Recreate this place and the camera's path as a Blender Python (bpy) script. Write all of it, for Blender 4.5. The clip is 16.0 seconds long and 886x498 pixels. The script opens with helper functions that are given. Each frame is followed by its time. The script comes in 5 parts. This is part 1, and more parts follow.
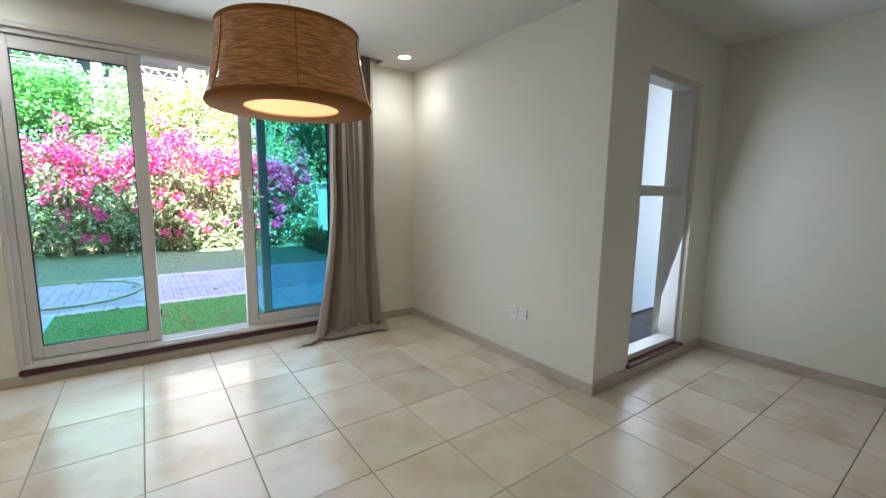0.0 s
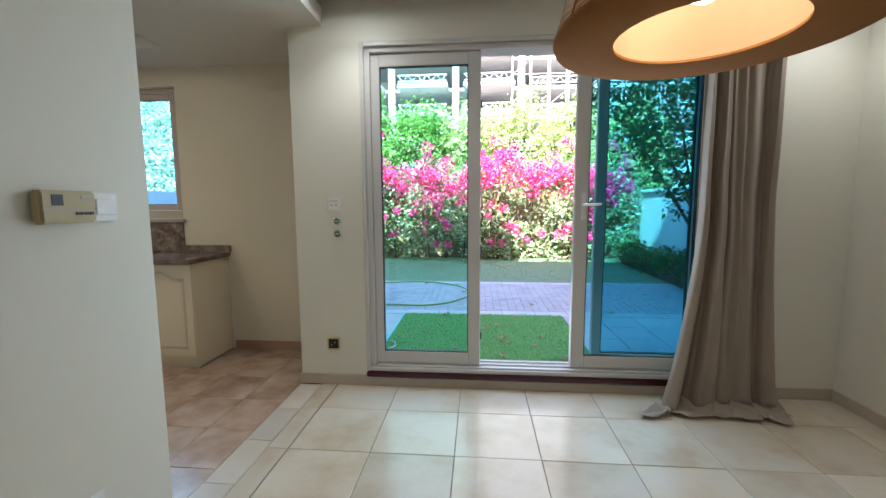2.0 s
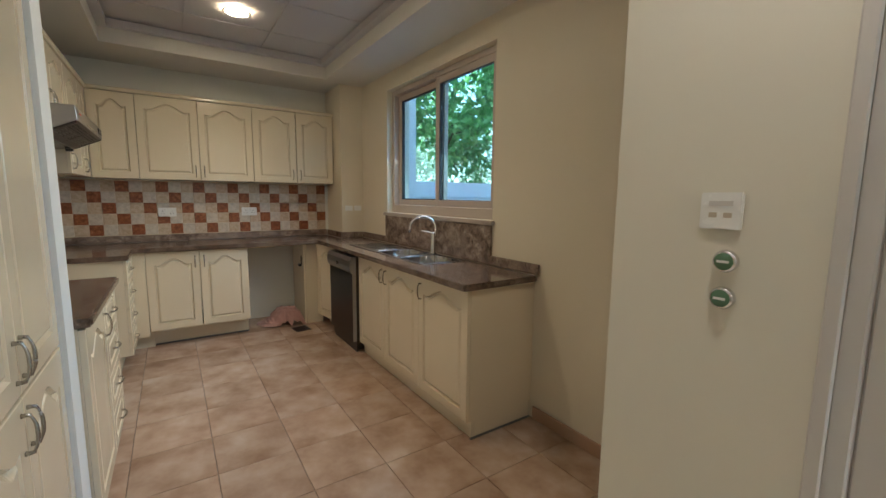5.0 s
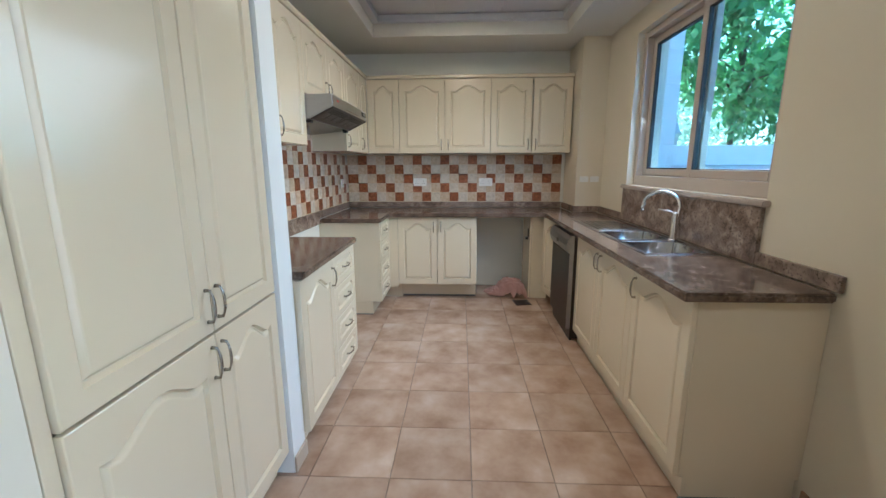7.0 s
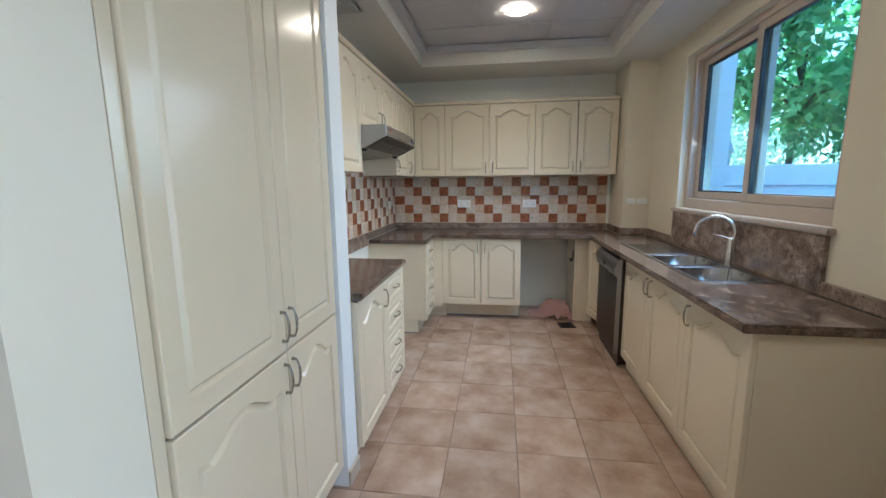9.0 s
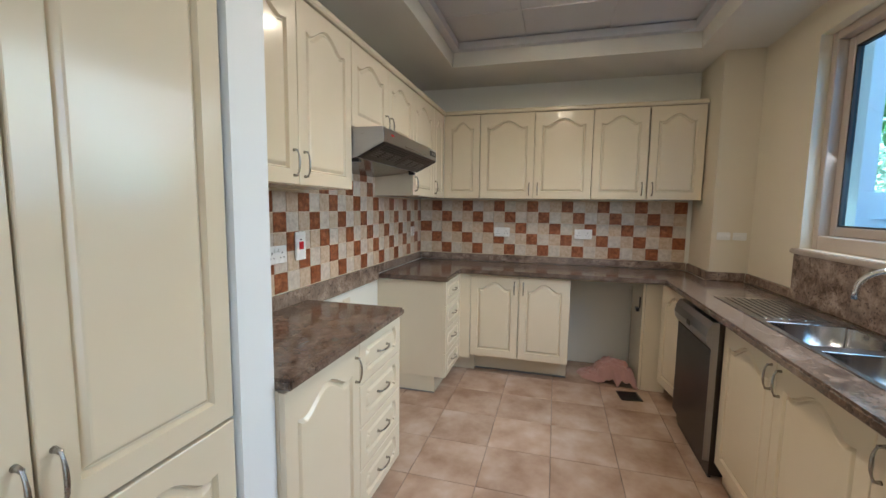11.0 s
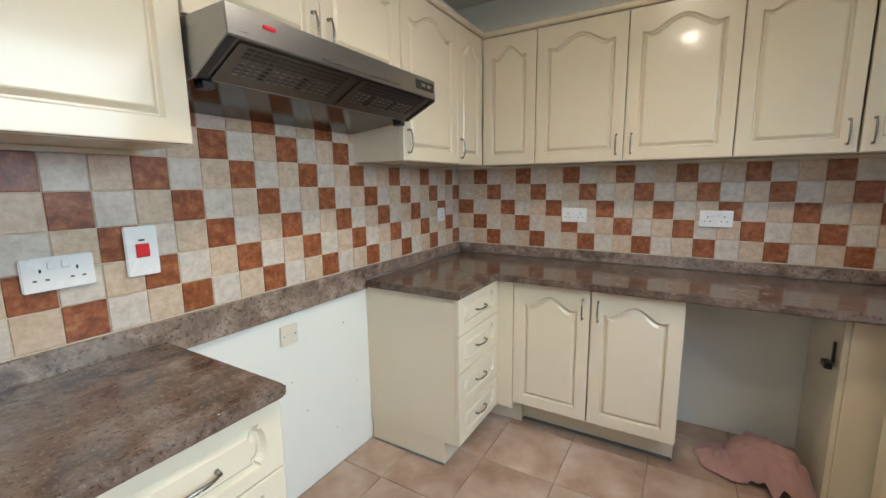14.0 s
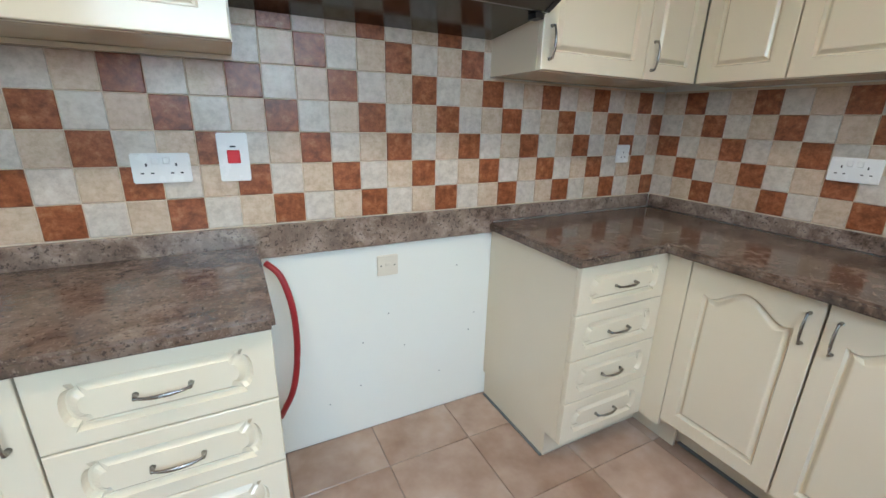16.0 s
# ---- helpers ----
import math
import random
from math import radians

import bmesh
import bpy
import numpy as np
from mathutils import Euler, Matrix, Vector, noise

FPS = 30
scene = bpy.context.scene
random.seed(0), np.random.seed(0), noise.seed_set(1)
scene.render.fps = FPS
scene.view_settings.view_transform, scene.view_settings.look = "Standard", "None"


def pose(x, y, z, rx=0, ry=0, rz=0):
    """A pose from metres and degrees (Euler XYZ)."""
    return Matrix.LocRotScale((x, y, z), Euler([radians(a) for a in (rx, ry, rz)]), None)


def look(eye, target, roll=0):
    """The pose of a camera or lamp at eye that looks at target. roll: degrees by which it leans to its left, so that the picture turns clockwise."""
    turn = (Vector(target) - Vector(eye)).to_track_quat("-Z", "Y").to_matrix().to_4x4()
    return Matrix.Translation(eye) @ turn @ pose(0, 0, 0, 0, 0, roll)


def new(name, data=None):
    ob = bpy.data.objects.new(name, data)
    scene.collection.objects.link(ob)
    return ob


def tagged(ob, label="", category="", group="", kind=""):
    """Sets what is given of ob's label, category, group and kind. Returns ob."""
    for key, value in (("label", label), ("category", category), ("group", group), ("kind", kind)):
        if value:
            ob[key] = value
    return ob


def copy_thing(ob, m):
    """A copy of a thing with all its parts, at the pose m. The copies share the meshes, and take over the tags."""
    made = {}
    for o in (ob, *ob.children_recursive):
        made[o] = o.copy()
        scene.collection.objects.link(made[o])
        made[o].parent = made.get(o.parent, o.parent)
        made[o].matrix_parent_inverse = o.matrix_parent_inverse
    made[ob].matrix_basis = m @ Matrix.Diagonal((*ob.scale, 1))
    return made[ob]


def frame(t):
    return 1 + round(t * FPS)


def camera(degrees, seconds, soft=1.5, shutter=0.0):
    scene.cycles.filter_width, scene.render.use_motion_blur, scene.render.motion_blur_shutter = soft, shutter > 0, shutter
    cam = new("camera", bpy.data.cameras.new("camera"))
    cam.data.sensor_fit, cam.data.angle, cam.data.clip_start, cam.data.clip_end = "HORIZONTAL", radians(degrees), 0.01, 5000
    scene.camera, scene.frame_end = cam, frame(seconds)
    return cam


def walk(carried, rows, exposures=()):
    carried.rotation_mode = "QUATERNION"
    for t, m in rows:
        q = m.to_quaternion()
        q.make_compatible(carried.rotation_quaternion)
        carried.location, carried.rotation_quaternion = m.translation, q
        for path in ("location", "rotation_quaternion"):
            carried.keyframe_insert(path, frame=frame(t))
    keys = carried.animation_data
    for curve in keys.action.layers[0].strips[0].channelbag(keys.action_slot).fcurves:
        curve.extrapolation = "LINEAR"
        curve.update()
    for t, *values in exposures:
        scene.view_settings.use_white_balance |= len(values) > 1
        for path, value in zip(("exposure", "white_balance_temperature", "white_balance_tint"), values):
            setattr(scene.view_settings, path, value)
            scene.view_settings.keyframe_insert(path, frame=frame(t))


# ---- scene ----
cam = camera(94.6, 16.0)
PATH = [
    (0, (-0.148, 0.969, 1.351), (1.024, 2.568, 1.084), 0.9),
    (0.1, (-0.125, 0.982, 1.35), (0.907, 2.677, 1.093), 1.3),
    (0.5, (-0.071, 1.144, 1.331), (0.443, 3.059, 1.067), 0.8),
    (1, (-0.082, 1.417, 1.339), (0.069, 3.398, 1.106), 0.2),
    (1.5, (-0.087, 1.693, 1.31), (-0.102, 3.682, 1.102), -0.2),
    (2, (-0.107, 1.994, 1.307), (-0.277, 3.975, 1.09), -0.3),
    (2.5, (-0.164, 2.336, 1.323), (-0.495, 4.295, 1.093), -0.1),
    (3, (-0.203, 2.66, 1.324), (-0.763, 4.563, 1.074), -0.0),
    (3.5, (-0.279, 2.952, 1.319), (-1.07, 4.769, 1.051), 0.3),
    (4, (-0.409, 3.24, 1.339), (-1.463, 4.919, 1.077), 0.4),
    (4.5, (-0.527, 3.505, 1.344), (-1.918, 4.919, 1.093), 0.3),
    (5, (-0.655, 3.688, 1.34), (-2.309, 4.785, 1.09), 0.6),
    (5.2, (-0.725, 3.755, 1.343), (-2.466, 4.706, 1.089), 0.7),
    (7.5, (-0.86, 4.126, 1.345), (-2.795, 3.92, 0.884), -0.9),
    (8, (-0.7, 4.095, 1.375), (-2.616, 3.88, 0.844), -1.1),
    (8.5, (-0.679, 4.075, 1.379), (-2.609, 3.831, 0.917), -1.2),
    (9, (-0.788, 4.058, 1.395), (-2.744, 3.783, 1.081), -0.6),
    (11.3, (-1.717, 4.154, 1.394), (-3.622, 3.581, 1.191), 0.4),
    (11.5, (-1.806, 4.159, 1.37), (-3.699, 3.548, 1.163), -0.1),
    (12, (-2.045, 4.136, 1.386), (-3.906, 3.437, 1.169), -0.2),
    (12.5, (-2.231, 4.141, 1.386), (-4.044, 3.326, 1.161), -0.5),
    (13, (-2.449, 4.213, 1.397), (-4.222, 3.322, 1.147), -0.7),
    (13.5, (-2.632, 4.245, 1.374), (-4.367, 3.291, 1.096), -0.8),
    (14, (-2.863, 4.236, 1.371), (-4.561, 3.228, 1.055), -0.7),
    (14.5, (-3.049, 4.238, 1.352), (-4.594, 3.026, 0.972), -0.3),
    (15, (-3.244, 4.290, 1.334), (-4.465, 2.787, 0.860), 1.7),
    (15.5, (-3.340, 4.294, 1.315), (-4.331, 2.647, 0.760), 2.1),
    (16, (-3.430, 4.310, 1.310), (-4.302, 2.613, 0.709), 1.4),
]
# brightness and white balance of the carried camera: seconds, stops, kelvin, tint
EXPOSURES = [(0.0, 3.15, 5700, 8), (0.5, 2.9, 5600, 8), (2.5, 2.75, 5750, 8), (3.5, 2.5, 6100, 9), (4.5, 2.48, 6600, 12), (5.0, 2.75, 6600, 13), (7.5, 3.25, 5450, 11), (9.0, 3.1, 5500, 12), (11.5, 3.1, 6250, 14), (12.5, 3.25, 6400, 14), (13.5, 3.42, 6000, 12), (14.5, 3.42, 5850, 11), (16.0, 3.4, 5550, 10)]
walk(cam, [(t, look(eye, target, roll)) for t, eye, target, roll in PATH], EXPOSURES)

# ---- world, sun, large lights ----
SUN_EL, SUN_AZ = radians(50), radians(196)      # the sun stands behind the house
world = bpy.data.worlds.new("world")
scene.world = world
world.use_nodes = True
_wn = world.node_tree.nodes
_sky = _wn.new("ShaderNodeTexSky")
_sky.sky_type = "NISHITA"
_sky.sun_disc = False
_sky.sun_elevation = SUN_EL
_sky.sun_rotation = SUN_AZ
world.node_tree.links.new(_sky.outputs[0], _wn["Background"].inputs[0])
_wn["Background"].inputs[1].default_value = 0.15


def lamp(name, kind, m, energy, color=(1, 1, 1), **kw):
    data = bpy.data.lights.new(name, kind)
    data.energy, data.color = energy, color
    for k, v in kw.items():
        if k == "angle":
            data.angle = v
        elif k == "shape":
            data.shape = v
        elif k == "size":
            data.size = v
        elif k == "size_y":
            data.size_y = v
        elif k == "spot_size":
            data.spot_size = v
        elif k == "spot_blend":
            data.spot_blend = v
        elif k == "soft":
            data.shadow_soft_size = v
    ob = new(name, data)
    ob.matrix_world = m
    return ob


_d = Vector((math.sin(SUN_AZ) * math.cos(SUN_EL), math.cos(SUN_AZ) * math.cos(SUN_EL), math.sin(SUN_EL)))
lamp("sun", "SUN", look(_d * 30, (0, 0, 0)), 5.0, (1.0, 0.95, 0.87), angle=radians(0.5))
# daylight that comes in by the garden door, the kitchen window and the side door
lamp("daylight_door", "AREA", look((0.28, 4.79, 1.25), (0.28, 0, 0.7)), 3.1, (0.93, 0.97, 1.0), shape="RECTANGLE", size=2.1, size_y=2.1)
lamp("daylight_window", "AREA", look((-3.545, 5.462, 1.80), (-3.545, 3.6, 0.1)), 2.5, (0.8, 0.93, 1.0), shape="RECTANGLE", size=1.5, size_y=1.0).data.spread = radians(125)
lamp("daylight_side", "AREA", look((3.09, 2.48, 1.2), (3.09, 0, 0.6)), 1.1, (0.85, 0.93, 1.0), shape="RECTANGLE", size=0.75, size_y=2.0)
lamp("pendant_bulb", "POINT", pose(0.54, 3.30, 1.96), 0.4, (1.0, 0.80, 0.55), soft=0.03)
# recessed downlights: two where the ceiling shows them, two added unseen at the back
DOWN = [(-0.86, 4.42, 2.60), (1.91, 4.43, 2.60), (-0.1, 0.4, 2.60), (1.4, 0.4, 2.60)]
for _x, _y, _z in DOWN:
    lamp("downlight_lamp", "SPOT", look((_x, _y, _z - 0.02), (_x, _y, 0)), 2.5 if _x < -0.5 else 1.6, (1.0, 0.94, 0.85), spot_size=radians(125), spot_blend=0.8, soft=0.04)
lamp("kitchen_lamp", "SPOT", look((-4.12, 4.17, 2.62), (-4.12, 4.17, 0)), 3.1, (1.0, 0.78, 0.54), spot_size=radians(130), spot_blend=0.9, soft=0.07)
# added fill to brighten the near kitchen, no fitting seen there
lamp("kitchen_lamp_near", "SPOT", look((-2.95, 4.17, 2.62), (-2.95, 4.17, 0)), 1.9, (1.0, 0.78, 0.54), spot_size=radians(130), spot_blend=0.9, soft=0.07)

# ---- materials ----


class Mat:
    """A node material under construction."""

    def __init__(self, name, rough=0.5, metal=0.0):
        self.m = bpy.data.materials.new(name)
        self.m.use_nodes = True
        self.t = self.m.node_tree
        self.b = self.t.nodes["Principled BSDF"]
        self.b.inputs["Roughness"].default_value = rough
        self.b.inputs["Metallic"].default_value = metal
        self.co = None

    def n(self, kind, **props):
        node = self.t.nodes.new("ShaderNode" + kind)
        for k, v in props.items():
            node.inputs[k.replace("_", " ")].default_value = v
        return node

    def l(self, a, b):
        self.t.links.new(a, b)

    def coord(self, scale=(1, 1, 1)):
        if self.co is None:
            g = self.n("NewGeometry")
            self.co = g.outputs["Position"]
        mp = self.n("Mapping")
        mp.inputs["Scale"].default_value = scale
        self.l(self.co, mp.inputs["Vector"])
        return mp.outputs[0]

    def obj_coord(self):
        """Object space, moved by a random value of each object."""
        tc = self.n("TexCoord")
        oi = self.n("ObjectInfo")
        mul = self.n("VectorMath")
        mul.operation = "MULTIPLY_ADD"
        self.l(oi.outputs["Random"], mul.inputs[0])
        mul.inputs[1].default_value = (37.0, 91.0, 53.0)
        self.l(tc.outputs["Object"], mul.inputs[2])
        self.co = mul.outputs[0]
        return self

    def noise(self, scale, detail=4.0, rough=0.55, stretch=(1, 1, 1), distort=0.0):
        t = self.n("TexNoise", Scale=scale, Detail=detail, Roughness=rough, Distortion=distort)
        self.l(self.coord(stretch), t.inputs["Vector"])
        return t.outputs["Fac"]

    def ramp(self, fac, *stops):
        r = self.n("ValToRGB")
        e = r.color_ramp.elements
        while len(e) < len(stops):
            e.new(0.5)
        for el, (p, c) in zip(e, stops):
            el.position, el.color = p, (*c, 1)
        self.l(fac, r.inputs[0])
        return r.outputs[0]

    def mix(self, fac, a, b, mode="MIX"):
        x = self.t.nodes.new("ShaderNodeMix")
        x.data_type, x.blend_type = "RGBA", mode
        for sock, v in ((x.inputs[0], fac), (x.inputs[6], a), (x.inputs[7], b)):
            if isinstance(v, (int, float)):
                sock.default_value = v
            elif isinstance(v, tuple):
                sock.default_value = (*v, 1)
            else:
                self.l(v, sock)
        return x.outputs[2]

    def color(self, v):
        if isinstance(v, tuple):
            self.b.inputs["Base Color"].default_value = (*v, 1)
        else:
            self.l(v, self.b.inputs["Base Color"])
        return self

    def bump(self, fac, strength=0.2, dist=0.002):
        b = self.n("Bump", Strength=strength, Distance=dist)
        self.l(fac, b.inputs["Height"])
        if self.b.inputs["Normal"].is_linked:
            self.l(self.b.inputs["Normal"].links[0].from_socket, b.inputs["Normal"])
        self.l(b.outputs[0], self.b.inputs["Normal"])
        return self

    def rough(self, fac, lo, hi):
        r = self.n("MapRange")
        r.inputs["To Min"].default_value, r.inputs["To Max"].default_value = lo, hi
        self.l(fac, r.inputs["Value"])
        self.l(r.outputs[0], self.b.inputs["Roughness"])
        return self

    def rand(self):
        return self.n("ObjectInfo").outputs["Random"]

    def island(self):
        return self.n("NewGeometry").outputs["Random Per Island"]


def paint(name, col, rough=0.6, var=0.05, bump=0.25):
    a = Mat(name, rough)
    dark = tuple(c * (1 - var) for c in col)
    c = a.mix(a.noise(1.3, 3), dark, col)
    c = a.mix(a.ramp(a.noise(0.7, 6, 0.7), (0.62, (0, 0, 0)), (0.8, (0.35, 0.35, 0.35))), c, tuple(x * 0.86 for x in col))
    a.color(c).bump(a.noise(160, 3), bump, 0.0006).bump(a.noise(9, 2), 0.12, 0.004)
    a.rough(a.noise(3, 4), rough - 0.08, rough + 0.1)
    return a.m


def plain(name, col, rough=0.4, metal=0.0, var=0.06, bump=0.0):
    a = Mat(name, rough, metal)
    a.color(a.mix(a.noise(14, 4), tuple(c * (1 - var) for c in col), col))
    a.rough(a.noise(30, 3), max(rough - 0.06, 0.02), rough + 0.08)
    if bump:
        a.bump(a.noise(220, 2), bump, 0.0005)
    return a.m


WALL = paint("wall_paint", (0.74, 0.705, 0.605), 0.55)
WALL_KITCHEN = paint("kitchen_wall_paint", (0.69, 0.62, 0.49), 0.42)
CEIL = paint("ceiling_paint", (0.68, 0.66, 0.62), 0.75)
# the fin's colour carries the cool tint of daylight from the garden door
DAYLIT_WALL = paint("daylit_white_paint", (0.77, 0.81, 0.83), 0.5)
WHITE_WALL = paint("bright_wall_paint", (0.80, 0.80, 0.78), 0.5)
NICHE = paint("niche_paint", (0.78, 0.78, 0.72), 0.45)
PVC = plain("window_profile", (0.62, 0.59, 0.56), 0.35)
DARKSEAL = plain("rubber_seal", (0.02, 0.02, 0.02), 0.6)
PLATE = plain("switch_plate", (0.83, 0.83, 0.81), 0.25)
BLACK = plain("black_plastic", (0.012, 0.012, 0.013), 0.35)
CHROME = plain("chrome", (0.75, 0.75, 0.76), 0.12, 1.0)
PEWTER = plain("pewter", (0.36, 0.345, 0.33), 0.24, 1.0)
REDP = plain("red_plastic", (0.65, 0.02, 0.03), 0.3)
BRASS = plain("metal_screw", (0.5, 0.47, 0.42), 0.35, 1.0)


def cabinet_paint():
    a = Mat("cream_cabinet_foil", 0.2)
    c = a.mix(a.noise(1.6, 3), (0.65, 0.565, 0.41), (0.72, 0.64, 0.50))
    spots = a.ramp(a.noise(5, 8, 0.75), (0.64, (0, 0, 0)), (0.76, (0.5, 0.5, 0.5)))
    a.color(a.mix(spots, c, (0.64, 0.55, 0.36)))
    a.rough(a.noise(8, 4), 0.13, 0.27)
    a.b.inputs["Coat Weight"].default_value = 0.3
    a.b.inputs["Coat Roughness"].default_value = 0.08
    a.bump(a.noise(3, 2), 0.05, 0.004)
    return a.m


CAB = cabinet_paint()


def granite(name, lo, hi, vein, rough):
    a = Mat(name, rough)
    n1 = a.noise(11, 8, 0.66, (1, 1.15, 1.1), 0.35)
    base = a.ramp(n1, (0.36, lo), (0.50, hi), (0.66, vein))
    cloud = a.ramp(a.noise(3.2, 4, 0.6), (0.40, (0, 0, 0)), (0.62, (0.6, 0.6, 0.6)))
    base = a.mix(cloud, base, tuple(0.5 * (x + y) for x, y in zip(hi, vein)))
    sp = a.noise(90, 5, 0.7)
    base = a.mix(a.ramp(sp, (0.55, (0, 0, 0)), (0.62, (0.75, 0.75, 0.75))), base, (0.03, 0.023, 0.02))
    sp2 = a.noise(75, 4, 0.7, (1.3, 1, 1))
    base = a.mix(a.ramp(sp2, (0.56, (0, 0, 0)), (0.66, (0.35, 0.35, 0.35))), base, (0.40, 0.32, 0.25))
    a.color(base).rough(n1, rough, rough + 0.12)
    a.bump(sp, 0.06, 0.0005)
    return a.m


GRANITE = granite("worktop_granite", (0.035, 0.022, 0.016), (0.115, 0.072, 0.05), (0.23, 0.175, 0.14), 0.08)
GRANITE_EDGE = granite("upstand_granite", (0.06, 0.038, 0.028), (0.20, 0.14, 0.105), (0.40, 0.32, 0.265), 0.15)


def floor_tile(name, c1, c2, c3, rough, scale=2.6):
    a = Mat(name, rough).obj_coord()
    c = a.ramp(a.noise(scale, 4, 0.55), (0.28, c1), (0.52, c2), (0.85, c3))
    hsv = a.n("HueSaturation")
    mr = a.n("MapRange")
    mr.inputs["To Min"].default_value, mr.inputs["To Max"].default_value = 0.9, 1.08
    a.l(a.rand(), mr.inputs["Value"])
    a.l(mr.outputs[0], hsv.inputs["Value"])
    a.l(c, hsv.inputs["Color"])
    a.color(hsv.outputs[0]).rough(a.noise(4, 1), rough - 0.02, rough + 0.07)
    a.bump(a.noise(2.5, 3), 0.05, 0.004).bump(a.noise(60, 2), 0.03, 0.0005)
    return a.m


TILE_LIVING = floor_tile("cream_floor_tile", (0.49, 0.385, 0.265), (0.585, 0.50, 0.385), (0.625, 0.57, 0.475), 0.20, 3.2)
TILE_KITCHEN = floor_tile("terracotta_floor_tile", (0.27, 0.165, 0.11), (0.41, 0.29, 0.215), (0.58, 0.475, 0.40), 0.22, 4.2)
TILE_STRIP = floor_tile("beige_strip_tile", (0.50, 0.43, 0.34), (0.56, 0.50, 0.42), (0.52, 0.45, 0.34), 0.3)
SKIRT = floor_tile("skirting_tile", (0.40, 0.33, 0.26), (0.48, 0.41, 0.33), (0.52, 0.45, 0.37), 0.3)
SKIRT_KITCHEN = floor_tile("kitchen_skirting_tile", (0.34, 0.20, 0.13), (0.40, 0.25, 0.17), (0.44, 0.29, 0.20), 0.35)
GROUT = plain("floor_grout", (0.24, 0.20, 0.165), 0.9, var=0.3)
GROUT_LIGHT = plain("wall_grout", (0.74, 0.62, 0.46), 0.85, var=0.15)
SCREED = plain("dusty_screed", (0.27, 0.25, 0.23), 0.9, var=0.25)


def wall_tile(name, cols, rough=0.3):
    a = Mat(name, rough).obj_coord()
    c = a.ramp(a.noise(34, 6, 0.72), (0.36, cols[0]), (0.55, cols[1]), (0.7, cols[2]))
    a.color(c).rough(a.noise(30, 3), rough - 0.06, rough + 0.12)
    a.bump(a.noise(40, 4), 0.25, 0.001)
    return a.m


T_RED = wall_tile("terracotta_wall_tile", [(0.15, 0.042, 0.014), (0.30, 0.097, 0.036), (0.43, 0.19, 0.09)])
T_WHITE = wall_tile("pale_wall_tile", [(0.48, 0.415, 0.345), (0.61, 0.54, 0.46), (0.67, 0.61, 0.53)])
T_BEIGE = wall_tile("beige_wall_tile", [(0.46, 0.34, 0.23), (0.58, 0.45, 0.33), (0.63, 0.52, 0.41)])

MAROON = plain("maroon_threshold", (0.075, 0.012, 0.018), 0.14, var=0.3)


def steel(name, col, rough):
    a = Mat(name, rough, 1.0)
    g = a.noise(8, 3, 0.5, (1, 1, 60))
    a.color(a.mix(g, tuple(c * 0.85 for c in col), col)).rough(g, rough, rough + 0.12)
    return a.m


STEEL = steel("brushed_steel", (0.38, 0.375, 0.38), 0.24)
STEEL_DARK = steel("dark_brushed_steel", (0.075, 0.066, 0.062), 0.26)
STEEL_SINK = steel("sink_steel", (0.42, 0.43, 0.45), 0.16)
HOOD_SLOT = steel("grey_brown_steel", (0.16, 0.148, 0.138), 0.28)
GREASE = plain("greasy_dark_metal", (0.055, 0.042, 0.034), 0.14, 0.7, var=0.5)


def fabric(name, c, scale=700, sheen=0.2):
    a = Mat(name, 0.9)
    a.color(a.mix(a.noise(5, 4), tuple(x * 0.85 for x in c), c))
    a.bump(a.noise(scale, 2), 0.4, 0.0006).bump(a.noise(30, 3), 0.2, 0.002)
    a.b.inputs["Sheen Weight"].default_value = sheen
    return a.m


CURTAIN = fabric("taupe_linen", (0.31, 0.245, 0.19))
PINK_CLOTH = fabric("pink_towelling", (0.42, 0.235, 0.21), 400)


def shade_mat():
    a = Mat("woven_brown_raffia", 0.7)
    w = a.noise(110, 3, 0.6, (0.12, 0.12, 1.6))
    c = a.ramp(w, (0.33, (0.30, 0.10, 0.022)), (0.5, (0.52, 0.205, 0.05)), (0.68, (0.78, 0.38, 0.12)))
    a.color(c).bump(w, 0.6, 0.0015)
    a.b.inputs["Coat Weight"].default_value = 0.6
    a.b.inputs["Coat Roughness"].default_value = 0.09
    return a.m


SHADE = shade_mat()
SHADE_BAND = fabric("brown_fabric_band", (0.32, 0.13, 0.035), 700, 0.0)
SHADE_BAND.node_tree.nodes["Principled BSDF"].inputs["Specular IOR Level"].default_value = 0.1
SHADE_IN = fabric("pale_shade_lining", (0.70, 0.53, 0.34))


